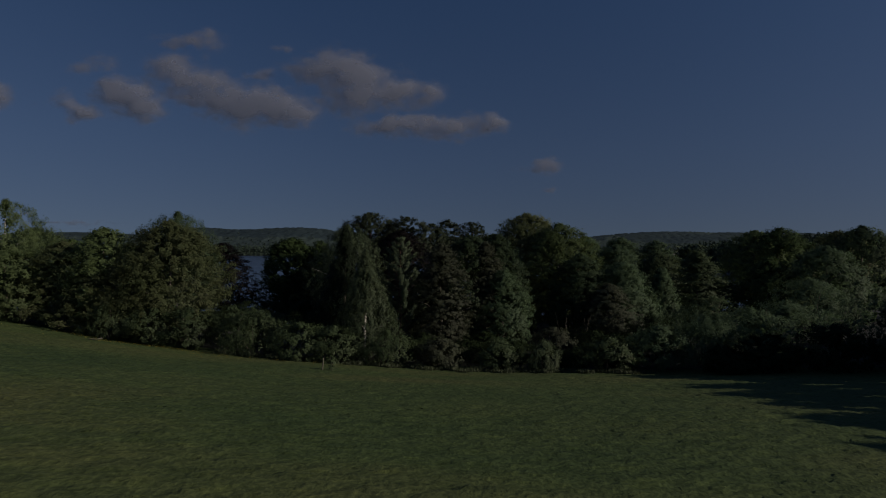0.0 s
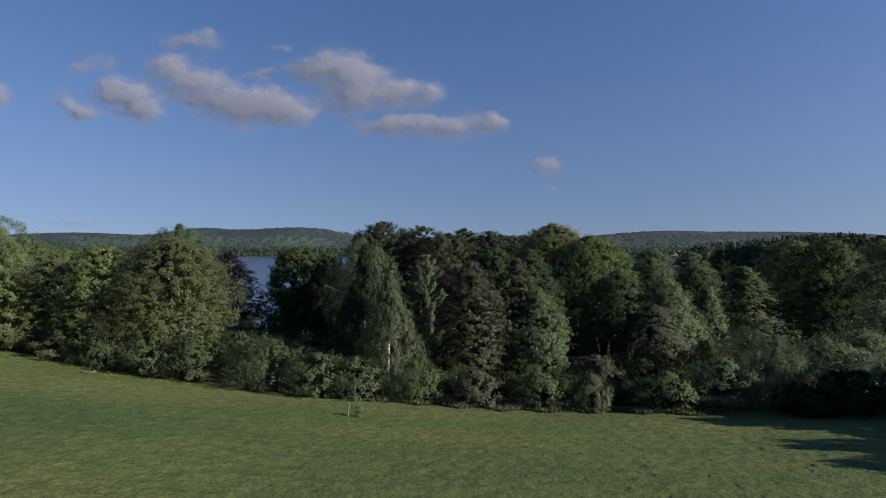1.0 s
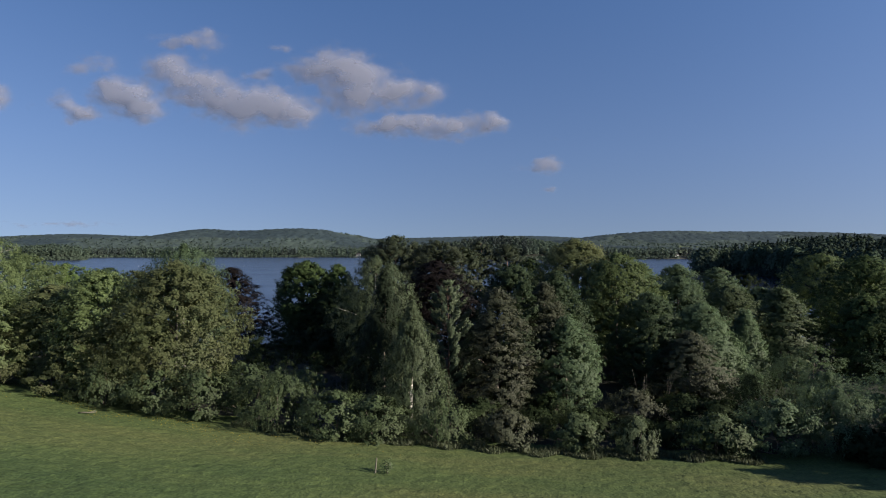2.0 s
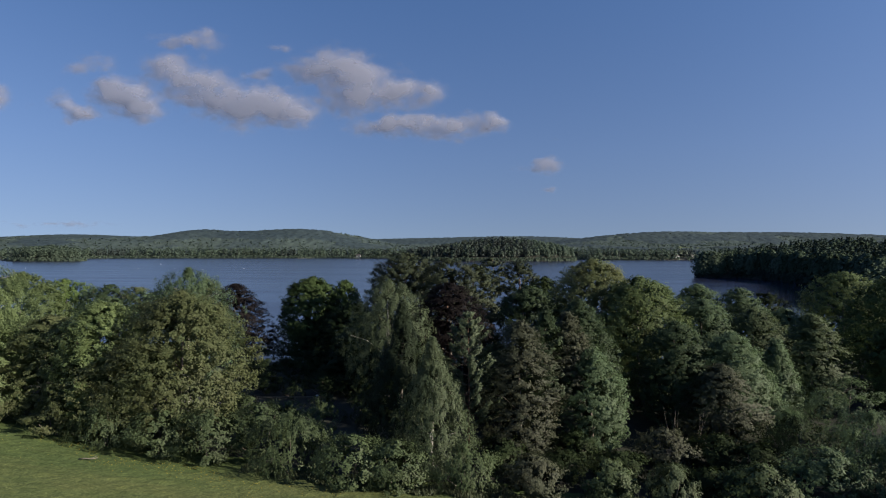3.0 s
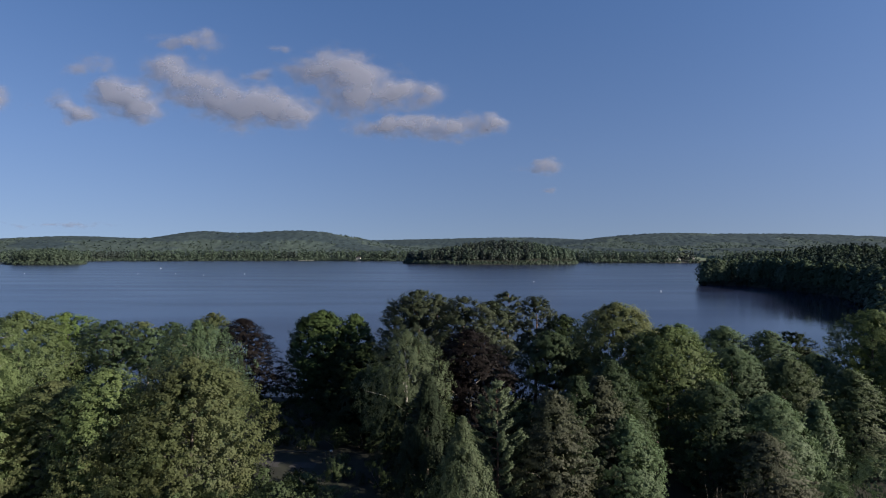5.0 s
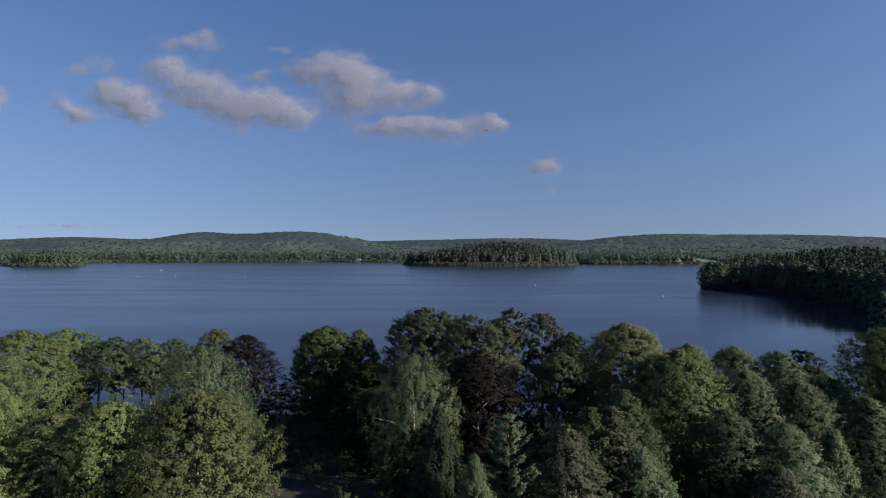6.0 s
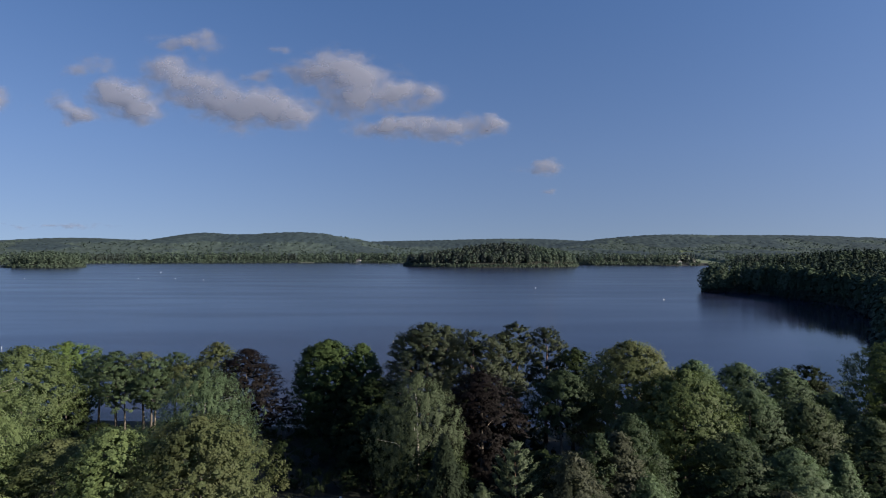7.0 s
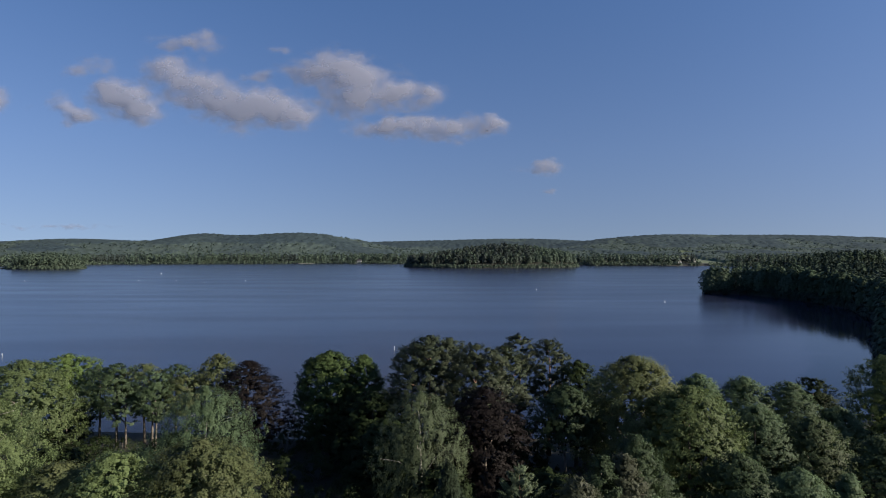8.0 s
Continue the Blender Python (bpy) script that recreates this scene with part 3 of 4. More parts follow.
tree("pine_tree", "dark Scots pine among the others", -1.5, 133, 24.2, 6.0, "pine", "dome", "needle", 0.25, 80, 80, 0.46, "pine", 54)
tree("pine_tree", "tall Scots pine with gaps in its crown", 2.8, 139.5, 25.4, 4.6, "pine", "top", "needle", 0.42, 60, 80, 0.46, "pine", 22)
tree("pine_tree", "tall Scots pine with gaps in its crown", 8.9, 137.5, 24.8, 4.6, "pine", "top", "needle", 0.42, 60, 80, 0.46, "pine", 23)
tree("deciduous_tree", "dark-green tree among the pines", 13, 131, 21.5, 6, "dark", "dome", "broad", 0.15, 140, 40, 0.42, seed=24)
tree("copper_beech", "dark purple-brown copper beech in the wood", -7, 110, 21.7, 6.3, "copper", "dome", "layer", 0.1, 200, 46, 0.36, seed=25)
tree("deciduous_tree", "small grey-green tree in the wood", 6.8, 114, 20.6, 5.2, "grey", "dome", "broad", 0.55, 110, 44, 0.36, seed=26)
tree("oak_tree", "large olive-green oak with a broad dome", 18.8, 115.5, 25.4, 9.2, "olive", "dome", "broad", 0.08, 330, 54, 0.36, seed=27, limbs=12)
tree("oak_tree", "yellow-green oak with its flank in sunlight", 23.2, 105.0, 22.8, 7.6, "yellow", "dome", "broad", 0.06, 260, 54, 0.36, seed=57, limbs=10)
tree("fir_tree", "dark-green narrow fir with dappled upturned branches", -13.3, 81, 20.8, 5.0, "fir", "cone", "upright", 0.03, 170, 54, 0.32, seed=28)
tree("birch_tree", "slim young birch with white trunk", -9.7, 76.3, 17.6, 4.8, "birch", "cone", "hang", 0.08, 165, 52, 0.26, "birch", 29)
young_pine(-5.4, 83.3, 19.6, 4.1, 30)
tree("alder_tree", "brown-tinged conical alder with hanging catkins", 0.8, 82.6, 18.7, 4.3, "brown", "spire", "layer", 0.03, 190, 54, 0.27, seed=31)
tree("alder_tree", "slim grey-green alder with pointed top", 4.8, 87.2, 19.3, 3.0, "grey", "spire", "broad", 0.05, 110, 52, 0.28, seed=32)
tree("aspen_tree", "tall grey-green aspen with one brown-tinged flank", 10.2, 91.2, 20.3, 4.8, "grey", "spire", "broad", 0.03, 240, 56, 0.28, seed=33)
tree("aspen_tree", "grey-green aspen with brown-tinged top", 7.9, 88.6, 18.9, 3.6, "brown", "spire", "broad", 0.03, 180, 54, 0.28, seed=133)
tree("aspen_tree", "lower grey-green aspen with foliage to the ground", 10.6, 86.4, 14.6, 4.2, "pale", "spire", "broad", 0.02, 170, 52, 0.28, seed=34)
tree("alder_tree", "grey-green alder behind thin bare stems", 24.4, 93.6, 17.0, 4.6, "grey", "dome", "broad", 0.05, 190, 52, 0.29, seed=37)
tree("alder_tree", "broad grey-green alder with a pointed crown", 30.8, 91.0, 15.8, 5.8, "pale", "spire", "broad", 0.03, 260, 54, 0.28, seed=36)
tree("alder_tree", "brown-green alder with open fine branches", 27.2, 86.2, 12.6, 4.4, "brown", "spire", "layer", 0.04, 170, 50, 0.26, seed=35)
tree("alder_tree", "pale green pointed alder at the wood's edge", 38.0, 92.6, 14.6, 3.8, "pale", "cone", "broad", 0.03, 170, 52, 0.28, seed=39)
tree("alder_tree", "grey-green alder with rounded crown in the wood", 35.6, 108.5, 18.8, 5.6, "pale", "dome", "broad", 0.06, 200, 50, 0.31, seed=38)
tree("alder_tree", "grey-green alder with rounded crown in the wood", 43.4, 107.5, 17.4, 5.2, "bush", "dome", "broad", 0.06, 190, 50, 0.31, seed=41)
tree("alder_tree", "tall dark-green narrow tree with drooping tiers", 46.4, 97.6, 17.8, 4.4, "bush", "spire", "layer", 0.04, 190, 52, 0.29, seed=40)
tree("willow_tree", "pale grey-green willow by the lake", 32.8, 122, 20.9, 5.8, "pale", "dome", "broad", 0.06, 190, 48, 0.34, seed=42)
tree("willow_tree", "pale grey-green willow by the lake", 40.4, 121, 20.6, 5.8, "pale", "dome", "broad", 0.06, 190, 48, 0.34, seed=43)
tree("willow_tree", "pale grey-green willow by the lake", 47.6, 119.5, 20.0, 5.4, "pale", "dome", "broad", 0.06, 180, 48, 0.34, seed=58)
tree("willow_tree", "low pale grey-green willow by the lake", 54.0, 116, 16.4, 4.6, "pale", "dome", "broad", 0.06, 150, 48, 0.34, seed=59)
tree("pine_tree", "dark pine with bare trunk by the lake", 59, 130, 18.2, 4.2, "dark", "top", "needle", 0.45, 56, 70, 0.42, "pine", 44)
tree("deciduous_tree", "sunlit yellow-green broadleaf tree", 75.0, 130, 22.6, 8.5, "yellow", "dome", "broad", 0.1, 200, 44, 0.40, seed=45)
tree("deciduous_tree", "mid-green broadleaf tree in the wood", 68, 109, 22.3, 7.5, "lime", "dome", "broad", 0.08, 190, 48, 0.36, seed=46)
tree("deciduous_tree", "mid-green broadleaf tree in the wood", 58, 96, 16.5, 5.5, "lime", "spire", "broad", 0.05, 150, 46, 0.33, seed=47)
tree("deciduous_tree", "mid-green broadleaf tree in the wood", 66, 93, 18.5, 6, "pale", "dome", "broad", 0.05, 150, 46, 0.33, seed=48)
tree("deciduous_tree", "tall broadleaf tree in the wood", 87, 112, 23.0, 8, "grey", "dome", "broad", 0.1, 170, 40, 0.40, seed=49)
tree("deciduous_tree", "tall broadleaf tree in the wood", 92, 126, 22.5, 8, "olive", "dome", "broad", 0.1, 170, 40, 0.42, seed=50)
tree("deciduous_tree", "dark broadleaf tree standing by the lake", 108, 158, 20, 7, "dark", "dome", "broad", 0.1, 150, 40, 0.44, seed=51)


def slender_stems(x, y, height, seed):
    """A clump of thin, leaning, almost bare birch stems."""
    rand = np.random.default_rng(seed)
    z = float(land(x, y)) - 0.05
    ob = new("birch_tree")
    ob.location = (x, y, z)
    tagged(ob, "clump of thin leaning birch stems, nearly bare", "tree", "trees at the wood's edge")
    for k in range(4):
        lean = rand.uniform(-0.32, 0.32, 2)
        top = height * rand.uniform(0.75, 1.0)
        rise = np.linspace(0, 1, 6)
        pts = [(0.25 * k - 0.4 + lean[0] * top * h ** 1.3, 0.2 * (k % 2) + lean[1] * top * h ** 1.3, top * h) for h in rise]
        stem_part("stem", pts, [0.03 * (1 - 0.8 * h) for h in rise], BARK["grey"], ob, 6)


slender_stems(19.0, 81.5, 6.8, 55)
slender_stems(22.4, 82.6, 6.2, 56)

# lower trees that fill the wood
FILL = [(2, 104), (0, 97), (-100, 105), (-84, 104), (-74, 108), (-62, 110), (-104, 138), (-20, 118), (-24, 134), (-12, 120), (0, 124), 
        (20, 132), (30, 136), (52, 134), (66, 138), (60, 118), (78, 118), (84, 136), (100, 140), (-14, 98), (74, 96), (98, 112), (-76, 96)]
# in the wood's middle the shade is put in by the dark leaf kind
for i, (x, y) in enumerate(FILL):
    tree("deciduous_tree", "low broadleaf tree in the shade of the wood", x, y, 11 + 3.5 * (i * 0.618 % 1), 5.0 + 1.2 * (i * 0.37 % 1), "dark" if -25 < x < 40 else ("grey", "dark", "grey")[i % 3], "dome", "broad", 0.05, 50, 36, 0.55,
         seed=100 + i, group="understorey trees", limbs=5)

# leaf colour lowered to near black for the shaded gap
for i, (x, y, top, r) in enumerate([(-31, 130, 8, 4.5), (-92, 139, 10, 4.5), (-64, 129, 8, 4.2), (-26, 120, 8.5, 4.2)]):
    tree("deciduous_tree", "small tree with deep shade put into its leaf colour", x, y, top, r, "dark", "dome", "broad", 0.04, 60, 36, 0.5, seed=150 + i, group="understorey trees", limbs=4)

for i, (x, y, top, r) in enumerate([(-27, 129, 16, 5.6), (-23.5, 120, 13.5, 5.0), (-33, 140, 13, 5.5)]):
    tree("deciduous_tree", "dense tree with shade of the pines in its leaf colour", x, y, top, r, "dark", "dome", "broad", 0.0, 110, 44, 0.42, seed=170 + i, group="understorey trees", limbs=4)

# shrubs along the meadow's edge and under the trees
# kind dark puts the shade between the tree bases into the leaves
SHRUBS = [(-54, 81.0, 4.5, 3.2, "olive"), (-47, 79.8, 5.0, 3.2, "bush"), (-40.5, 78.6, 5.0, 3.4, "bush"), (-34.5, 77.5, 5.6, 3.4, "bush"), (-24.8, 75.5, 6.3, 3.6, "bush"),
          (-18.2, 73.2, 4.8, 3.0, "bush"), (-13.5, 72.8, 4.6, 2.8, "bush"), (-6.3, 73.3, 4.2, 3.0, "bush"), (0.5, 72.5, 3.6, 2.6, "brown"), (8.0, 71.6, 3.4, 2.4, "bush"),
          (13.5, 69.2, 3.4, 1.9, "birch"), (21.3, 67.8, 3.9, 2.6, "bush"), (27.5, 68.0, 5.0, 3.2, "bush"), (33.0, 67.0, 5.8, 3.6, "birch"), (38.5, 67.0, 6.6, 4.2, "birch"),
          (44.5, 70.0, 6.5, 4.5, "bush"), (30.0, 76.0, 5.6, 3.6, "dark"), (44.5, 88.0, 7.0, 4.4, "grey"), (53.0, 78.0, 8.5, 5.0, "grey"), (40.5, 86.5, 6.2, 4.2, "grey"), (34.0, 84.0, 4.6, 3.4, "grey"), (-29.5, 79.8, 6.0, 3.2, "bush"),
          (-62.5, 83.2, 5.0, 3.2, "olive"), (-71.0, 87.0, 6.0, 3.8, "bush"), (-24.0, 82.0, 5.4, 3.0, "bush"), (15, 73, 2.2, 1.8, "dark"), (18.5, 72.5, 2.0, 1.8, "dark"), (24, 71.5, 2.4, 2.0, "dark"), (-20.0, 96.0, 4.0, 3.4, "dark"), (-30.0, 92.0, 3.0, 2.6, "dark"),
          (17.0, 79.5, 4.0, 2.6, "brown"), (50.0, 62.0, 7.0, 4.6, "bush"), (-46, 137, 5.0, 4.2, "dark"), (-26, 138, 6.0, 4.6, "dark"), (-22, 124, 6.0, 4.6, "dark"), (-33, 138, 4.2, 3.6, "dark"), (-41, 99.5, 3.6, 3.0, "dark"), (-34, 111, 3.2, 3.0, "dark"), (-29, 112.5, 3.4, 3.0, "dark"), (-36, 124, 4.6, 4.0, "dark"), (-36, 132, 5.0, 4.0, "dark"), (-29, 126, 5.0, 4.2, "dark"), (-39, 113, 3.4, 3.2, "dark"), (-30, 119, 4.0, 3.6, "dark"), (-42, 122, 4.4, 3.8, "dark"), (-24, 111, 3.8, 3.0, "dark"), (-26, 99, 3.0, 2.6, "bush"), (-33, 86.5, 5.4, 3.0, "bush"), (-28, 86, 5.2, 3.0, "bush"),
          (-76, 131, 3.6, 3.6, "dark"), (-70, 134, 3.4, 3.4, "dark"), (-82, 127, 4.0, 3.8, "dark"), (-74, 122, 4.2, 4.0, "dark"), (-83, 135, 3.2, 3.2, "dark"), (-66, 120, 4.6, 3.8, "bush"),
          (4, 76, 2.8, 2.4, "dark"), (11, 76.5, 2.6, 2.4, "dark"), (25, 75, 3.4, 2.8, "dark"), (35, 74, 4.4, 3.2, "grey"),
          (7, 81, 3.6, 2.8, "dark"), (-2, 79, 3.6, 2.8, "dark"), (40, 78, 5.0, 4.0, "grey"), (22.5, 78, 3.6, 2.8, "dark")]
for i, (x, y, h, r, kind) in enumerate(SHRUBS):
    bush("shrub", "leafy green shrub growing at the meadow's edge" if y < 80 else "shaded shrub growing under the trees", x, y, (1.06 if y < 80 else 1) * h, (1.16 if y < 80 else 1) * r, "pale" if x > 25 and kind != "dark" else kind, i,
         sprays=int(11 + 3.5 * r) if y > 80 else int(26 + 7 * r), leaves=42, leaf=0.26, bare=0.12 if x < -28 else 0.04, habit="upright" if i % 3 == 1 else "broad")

# the tree row east of the meadow, whose shade lies on the grass, and the shrubs that stand in that shade
EAST_ROW = [(61.4, 52.2, 21.4, 4.2), (61.5, 46.5, 22.6, 4.4), (61.5, 41.0, 20.0, 4.0), (61, 34.6, 23.4, 4.6), (60.5, 29.2, 24.0, 4.4), (60.5, 24.0, 24.6, 4.6), (61, 16.5, 26.7, 5.4), (61.2, 8.4, 28.5, 5.6),
            (62, 0, 28.0, 6.0), (66, -10, 26.0, 6.5), (68, -22, 26.0, 7.0), (70, 45, 21.5, 6.0), (69, 35, 21.5, 6.0), (69, 25, 23.0, 6.0), (70, 14, 25.0, 6.5), (71, 3, 25.0, 7.0), (63, 58.5, 16.0, 4.2), (72, 56, 18.0, 6.0), (66, 66, 13.5, 5.5)]
for i, (x, y, top, r) in enumerate(EAST_ROW):
    tree("deciduous_tree", "tall broadleaf tree in the row beside the meadow", x, y, top, r, "grey", "dome", "broad", 0.02, 46, 34, 1.0,
         seed=60 + i, group="trees beside the meadow")
# these shrubs get their shade from the dark leaf colour too
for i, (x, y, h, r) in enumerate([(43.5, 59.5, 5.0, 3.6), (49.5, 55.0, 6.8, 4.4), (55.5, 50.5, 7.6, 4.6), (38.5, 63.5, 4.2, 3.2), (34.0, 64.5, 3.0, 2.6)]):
    bush("shrub", "dense shrub with shade of tall trees in its leaf colour", x, y, h, r, "dark", 300 + i, sprays=44, leaves=40, leaf=0.34, bare=0.0)


# ---- far woods: many small crowns in one sheet of woodland each ----
def crowns(name, label, xs, ys, heights, widths, per, leaf, mat, seed, cone=0.0, low=0.0, level=0.3):
    rand = np.random.default_rng(seed)
    n = len(xs)
    zs = np.maximum(land(xs, ys), 0)
    h = low + (1 - low) * rand.random((n, per)) ** 0.8
    ang = rand.random((n, per)) * 2 * np.pi
    sharp = (rand.random(n) < cone)[:, None]
    r = np.where(sharp, (1 - h) * 0.8 + 0.08, np.sqrt(np.clip(1 - ((h - 0.4) / 0.6) ** 2, 0.02, 1)))
    r = r * (0.65 + 0.4 * rand.random((n, per))) * widths[:, None]
    mid = np.stack([xs[:, None] + r * np.cos(ang), ys[:, None] + r * np.sin(ang), zs[:, None] + heights[:, None] * (0.01 + 0.99 * h)], axis=-1).reshape(-1, 3)
    face = unit(np.stack([np.cos(ang), np.sin(ang), h * 1.3], axis=-1).reshape(-1, 3) + rand.normal(size=(n * per, 3)) * 0.22)
    turn = rand.normal(size=(n * per, 3))
    along = unit(np.cross(np.cross(face, turn), face))
    across = np.cross(face, along)
    size = leaf * (0.6 + 0.8 * rand.random(n * per))
    around = unit(np.stack([np.cos(ang), np.sin(ang), level + h], axis=-1).reshape(-1, 3))
    ob = facet_mesh(name, slivers(mid, along, across, 1.15 * size, size), mat, None, around, 0.12)
    return tagged(ob, label, "woodland", kind="stuff")


def scatter(n, x0, x1, y0, y1, keep, seed):
    rand = np.random.default_rng(seed)
    x, y = rand.uniform(x0, x1, n), rand.uniform(y0, y1, n)
    k = keep(x, y) & (land(x, y) > 0.2)
    return x[k], y[k]


def sizes(n, low, high, seed):
    return np.random.default_rng(seed).uniform(low, high, n)


# wooded east shore
x, y = scatter(7500, 90, 620, 165, 900, lambda a, b: (a > east_shore_x(b) + 9) & (a < east_shore_x(b) + 100) & (b > shore_y(a) - 40) & (a < 0.86 * b + 60), 1)
pick = np.random.default_rng(5).random(len(x))
conifer = pick < 0.66
pale = (pick > 0.84) & (x < east_shore_x(y) + 55)
green = ~conifer & ~pale
tall = np.clip((y - 100) / 260, 0.5, 1)
crowns("conifer_wood", "dark conifer wood on the lake's shore", x[conifer], y[conifer], sizes(conifer.sum(), 17, 23, 2) * tall[conifer], sizes(conifer.sum(), 2.6, 3.8, 3), 90, 1.5, LEAF["shore_conifer"], 4, 0.6)
crowns("broadleaf_wood", "green broadleaf trees among dark conifers ashore", x[green], y[green], sizes(green.sum(), 15, 20, 6) * tall[green], sizes(green.sum(), 4, 6, 7), 100, 1.5, LEAF["shore_broad"], 8)
# sunlight on single crowns is given by their paler colour
crowns("broadleaf_wood", "broadleaf crowns coloured pale as if sunlit, among conifers", x[pale], y[pale], sizes(pale.sum(), 15, 19, 61) * tall[pale], sizes(pale.sum(), 4, 6, 62), 100, 1.5, LEAF["shore_pale"], 63)
# the wood's steep front, dense down to the water
y = np.random.default_rng(64).uniform(175, 592, 420)
x = east_shore_x(y) + np.random.default_rng(65).uniform(2.5, 11, len(y))
crowns("broadleaf_wood", "dense dark green trees standing at the water", x, y, sizes(len(x), 14, 21, 66) * np.clip((y - 100) / 260, 0.45, 1), sizes(len(x), 3.2, 5.0, 67), 170, 1.5, LEAF["shore_broad"], 68, 0.15)
y = np.random.default_rng(69).uniform(505, 594, 34)
x = east_shore_x(y) + np.random.default_rng(70).uniform(1, 16, len(y))
crowns("broadleaf_wood", "pale olive rounded trees at the wood's tip", x, y, sizes(len(x), 15, 22, 71), sizes(len(x), 5.0, 7.5, 72), 260, 1.4, LEAF["shore_pale"], 73, 0.05)
# scrub in the dark conifer colour, which paints the bank's shade
y = np.random.default_rng(9).uniform(165, 600, 1300)
x = east_shore_x(y) + np.random.default_rng(109).uniform(-1, 5, len(y))
crowns("shore_scrub", "scrub hanging over the lake's edge, darkened for shade", x, y, sizes(len(x), 2, 6, 10), sizes(len(x), 1.8, 3.0, 19), 30, 1.2, LEAF["shore_conifer"], 20)
# island and western spit
x, y = scatter(1500, -100, 350, 1330, 1540, lambda a, b: ((a - 125) / 212) ** 2 + ((b - 1435) / 93) ** 2 < 1, 11)
conifer = (np.random.default_rng(12).random(len(x)) < 0.75) & (x < 230)
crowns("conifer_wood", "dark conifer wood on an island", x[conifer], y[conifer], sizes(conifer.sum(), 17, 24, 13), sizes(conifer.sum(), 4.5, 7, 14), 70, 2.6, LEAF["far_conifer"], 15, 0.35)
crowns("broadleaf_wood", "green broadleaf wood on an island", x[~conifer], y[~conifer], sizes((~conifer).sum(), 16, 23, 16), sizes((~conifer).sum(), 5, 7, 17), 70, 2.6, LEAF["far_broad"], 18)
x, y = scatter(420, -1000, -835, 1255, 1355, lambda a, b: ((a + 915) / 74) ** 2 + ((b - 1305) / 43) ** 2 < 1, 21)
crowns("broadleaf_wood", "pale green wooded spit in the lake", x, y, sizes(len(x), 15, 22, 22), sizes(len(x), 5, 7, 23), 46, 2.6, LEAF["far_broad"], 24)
ang = np.linspace(0, 2 * np.pi, 900)
out = 7 * np.random.default_rng(28).random(900)
x, y = np.r_[125 + (214 + out) * np.cos(ang), -915 + (76 + out[::3]) * np.cos(ang[::3])], np.r_[1435 + (95 + out) * np.sin(ang), 1305 + (45 + out[::3]) * np.sin(ang[::3])]
crowns("shore_scrub", "dark green scrub round the island's edge", x, y, sizes(len(x), 3, 10, 25), sizes(len(x), 3, 5, 26), 26, 2.4, LEAF["far_broad"], 27)
def by_house(a, b):
    """Open ground before the houses on the shore."""
    return sum(((np.abs(a - hx) < 11) & (b < hy + 5)).astype(int) for hx, hy in ((-1078, 1618), (-262, 1785), (668, 1575), (720, 1600))) > 0


def cleared(a, b):
    """Fields behind the boathouse."""
    return (np.abs(a - 800 - 0.12 * (b - 1800)) < 42) & (b < 1900)


# far shore and hills
x = np.linspace(-2200, 1500, 1900)
y = far_shore_y(x) + np.random.default_rng(29).uniform(-5, 6, len(x))
open_shore = ~by_house(x, y)
x, y = x[open_shore], y[open_shore]
crowns("shore_scrub", "green scrub and reeds along the far shore", x, y, sizes(len(x), 3, 11, 30), sizes(len(x), 3, 5, 39), 14, 2.8, LEAF["far_broad"], 40)
x, y = scatter(22000, -2300, 2300, 1280, 2050, lambda a, b: (b > far_shore_y(a) + 3) & (b < far_shore_y(a) + 130) & (np.abs(a) < 0.9 * b) & ~cleared(a, b) & ~by_house(a, b), 31)
conifer = (np.random.default_rng(32).random(len(x)) < 0.3) | (np.sin(x * 0.011) + 0.5 * np.sin(x * 0.037 + 1) > 1.1)
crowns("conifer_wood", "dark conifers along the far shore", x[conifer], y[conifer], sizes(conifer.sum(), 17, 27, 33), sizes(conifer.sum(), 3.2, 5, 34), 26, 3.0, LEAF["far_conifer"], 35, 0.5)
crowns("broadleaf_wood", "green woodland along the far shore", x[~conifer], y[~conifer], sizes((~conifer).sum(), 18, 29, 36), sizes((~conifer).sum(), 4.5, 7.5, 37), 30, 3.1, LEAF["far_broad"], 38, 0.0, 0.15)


# the closed canopy of the hills: stands of conifers and broadleaf trees, with fields between
def patches(a, b, wave, seed):
    rand = np.random.default_rng(seed)
    out = np.zeros_like(a)
    for k in range(7):
        f = (0.7 + 1.2 * rand.random()) * 2 * np.pi / wave
        t = 2 * np.pi * rand.random()
        out += np.sin(f * (a * np.cos(t) + 0.7 * b * np.sin(t)) + 6.28 * rand.random() + 1.3 * np.sin(0.6 * f * (b * np.cos(t) - a * np.sin(t))))
    return out / 2.6


hx, hy = np.arange(-3050, 3150, 10.0), np.r_[np.arange(1400, 2700, 13.0), np.arange(2700, 3900, 24.0)]
HX, HY = np.meshgrid(hx, hy)
rand = np.random.default_rng(41)
HX, HY = HX + rand.uniform(-3, 3, HX.shape), HY + rand.uniform(-4, 4, HX.shape)
stand, field = patches(HX, HY, 420, 70), patches(HX, HY, 330, 71)
conifer = stand + np.clip((HY - 2500) / 500, 0, 0.9) + 1.3 * np.clip((land(HX, HY) - 44) / 22, 0, 1) + 0.12 * rand.normal(size=HX.shape) > 0.55
open_land = ((field > 1.45) & (HY < 2700) & (land(HX, HY) < 34) & (np.abs(HX + 0.05 * HY) > 250)) | cleared(HX, HY)
rise = np.where(open_land, 0.4, np.where(conifer, 19, 14) + rand.uniform(-3.2, 3.2, HX.shape) + 0.9 * patches(HX, HY, 60, 72))
HZ = land(HX, HY) + rise - 7.5
ny_, nx_ = HX.shape
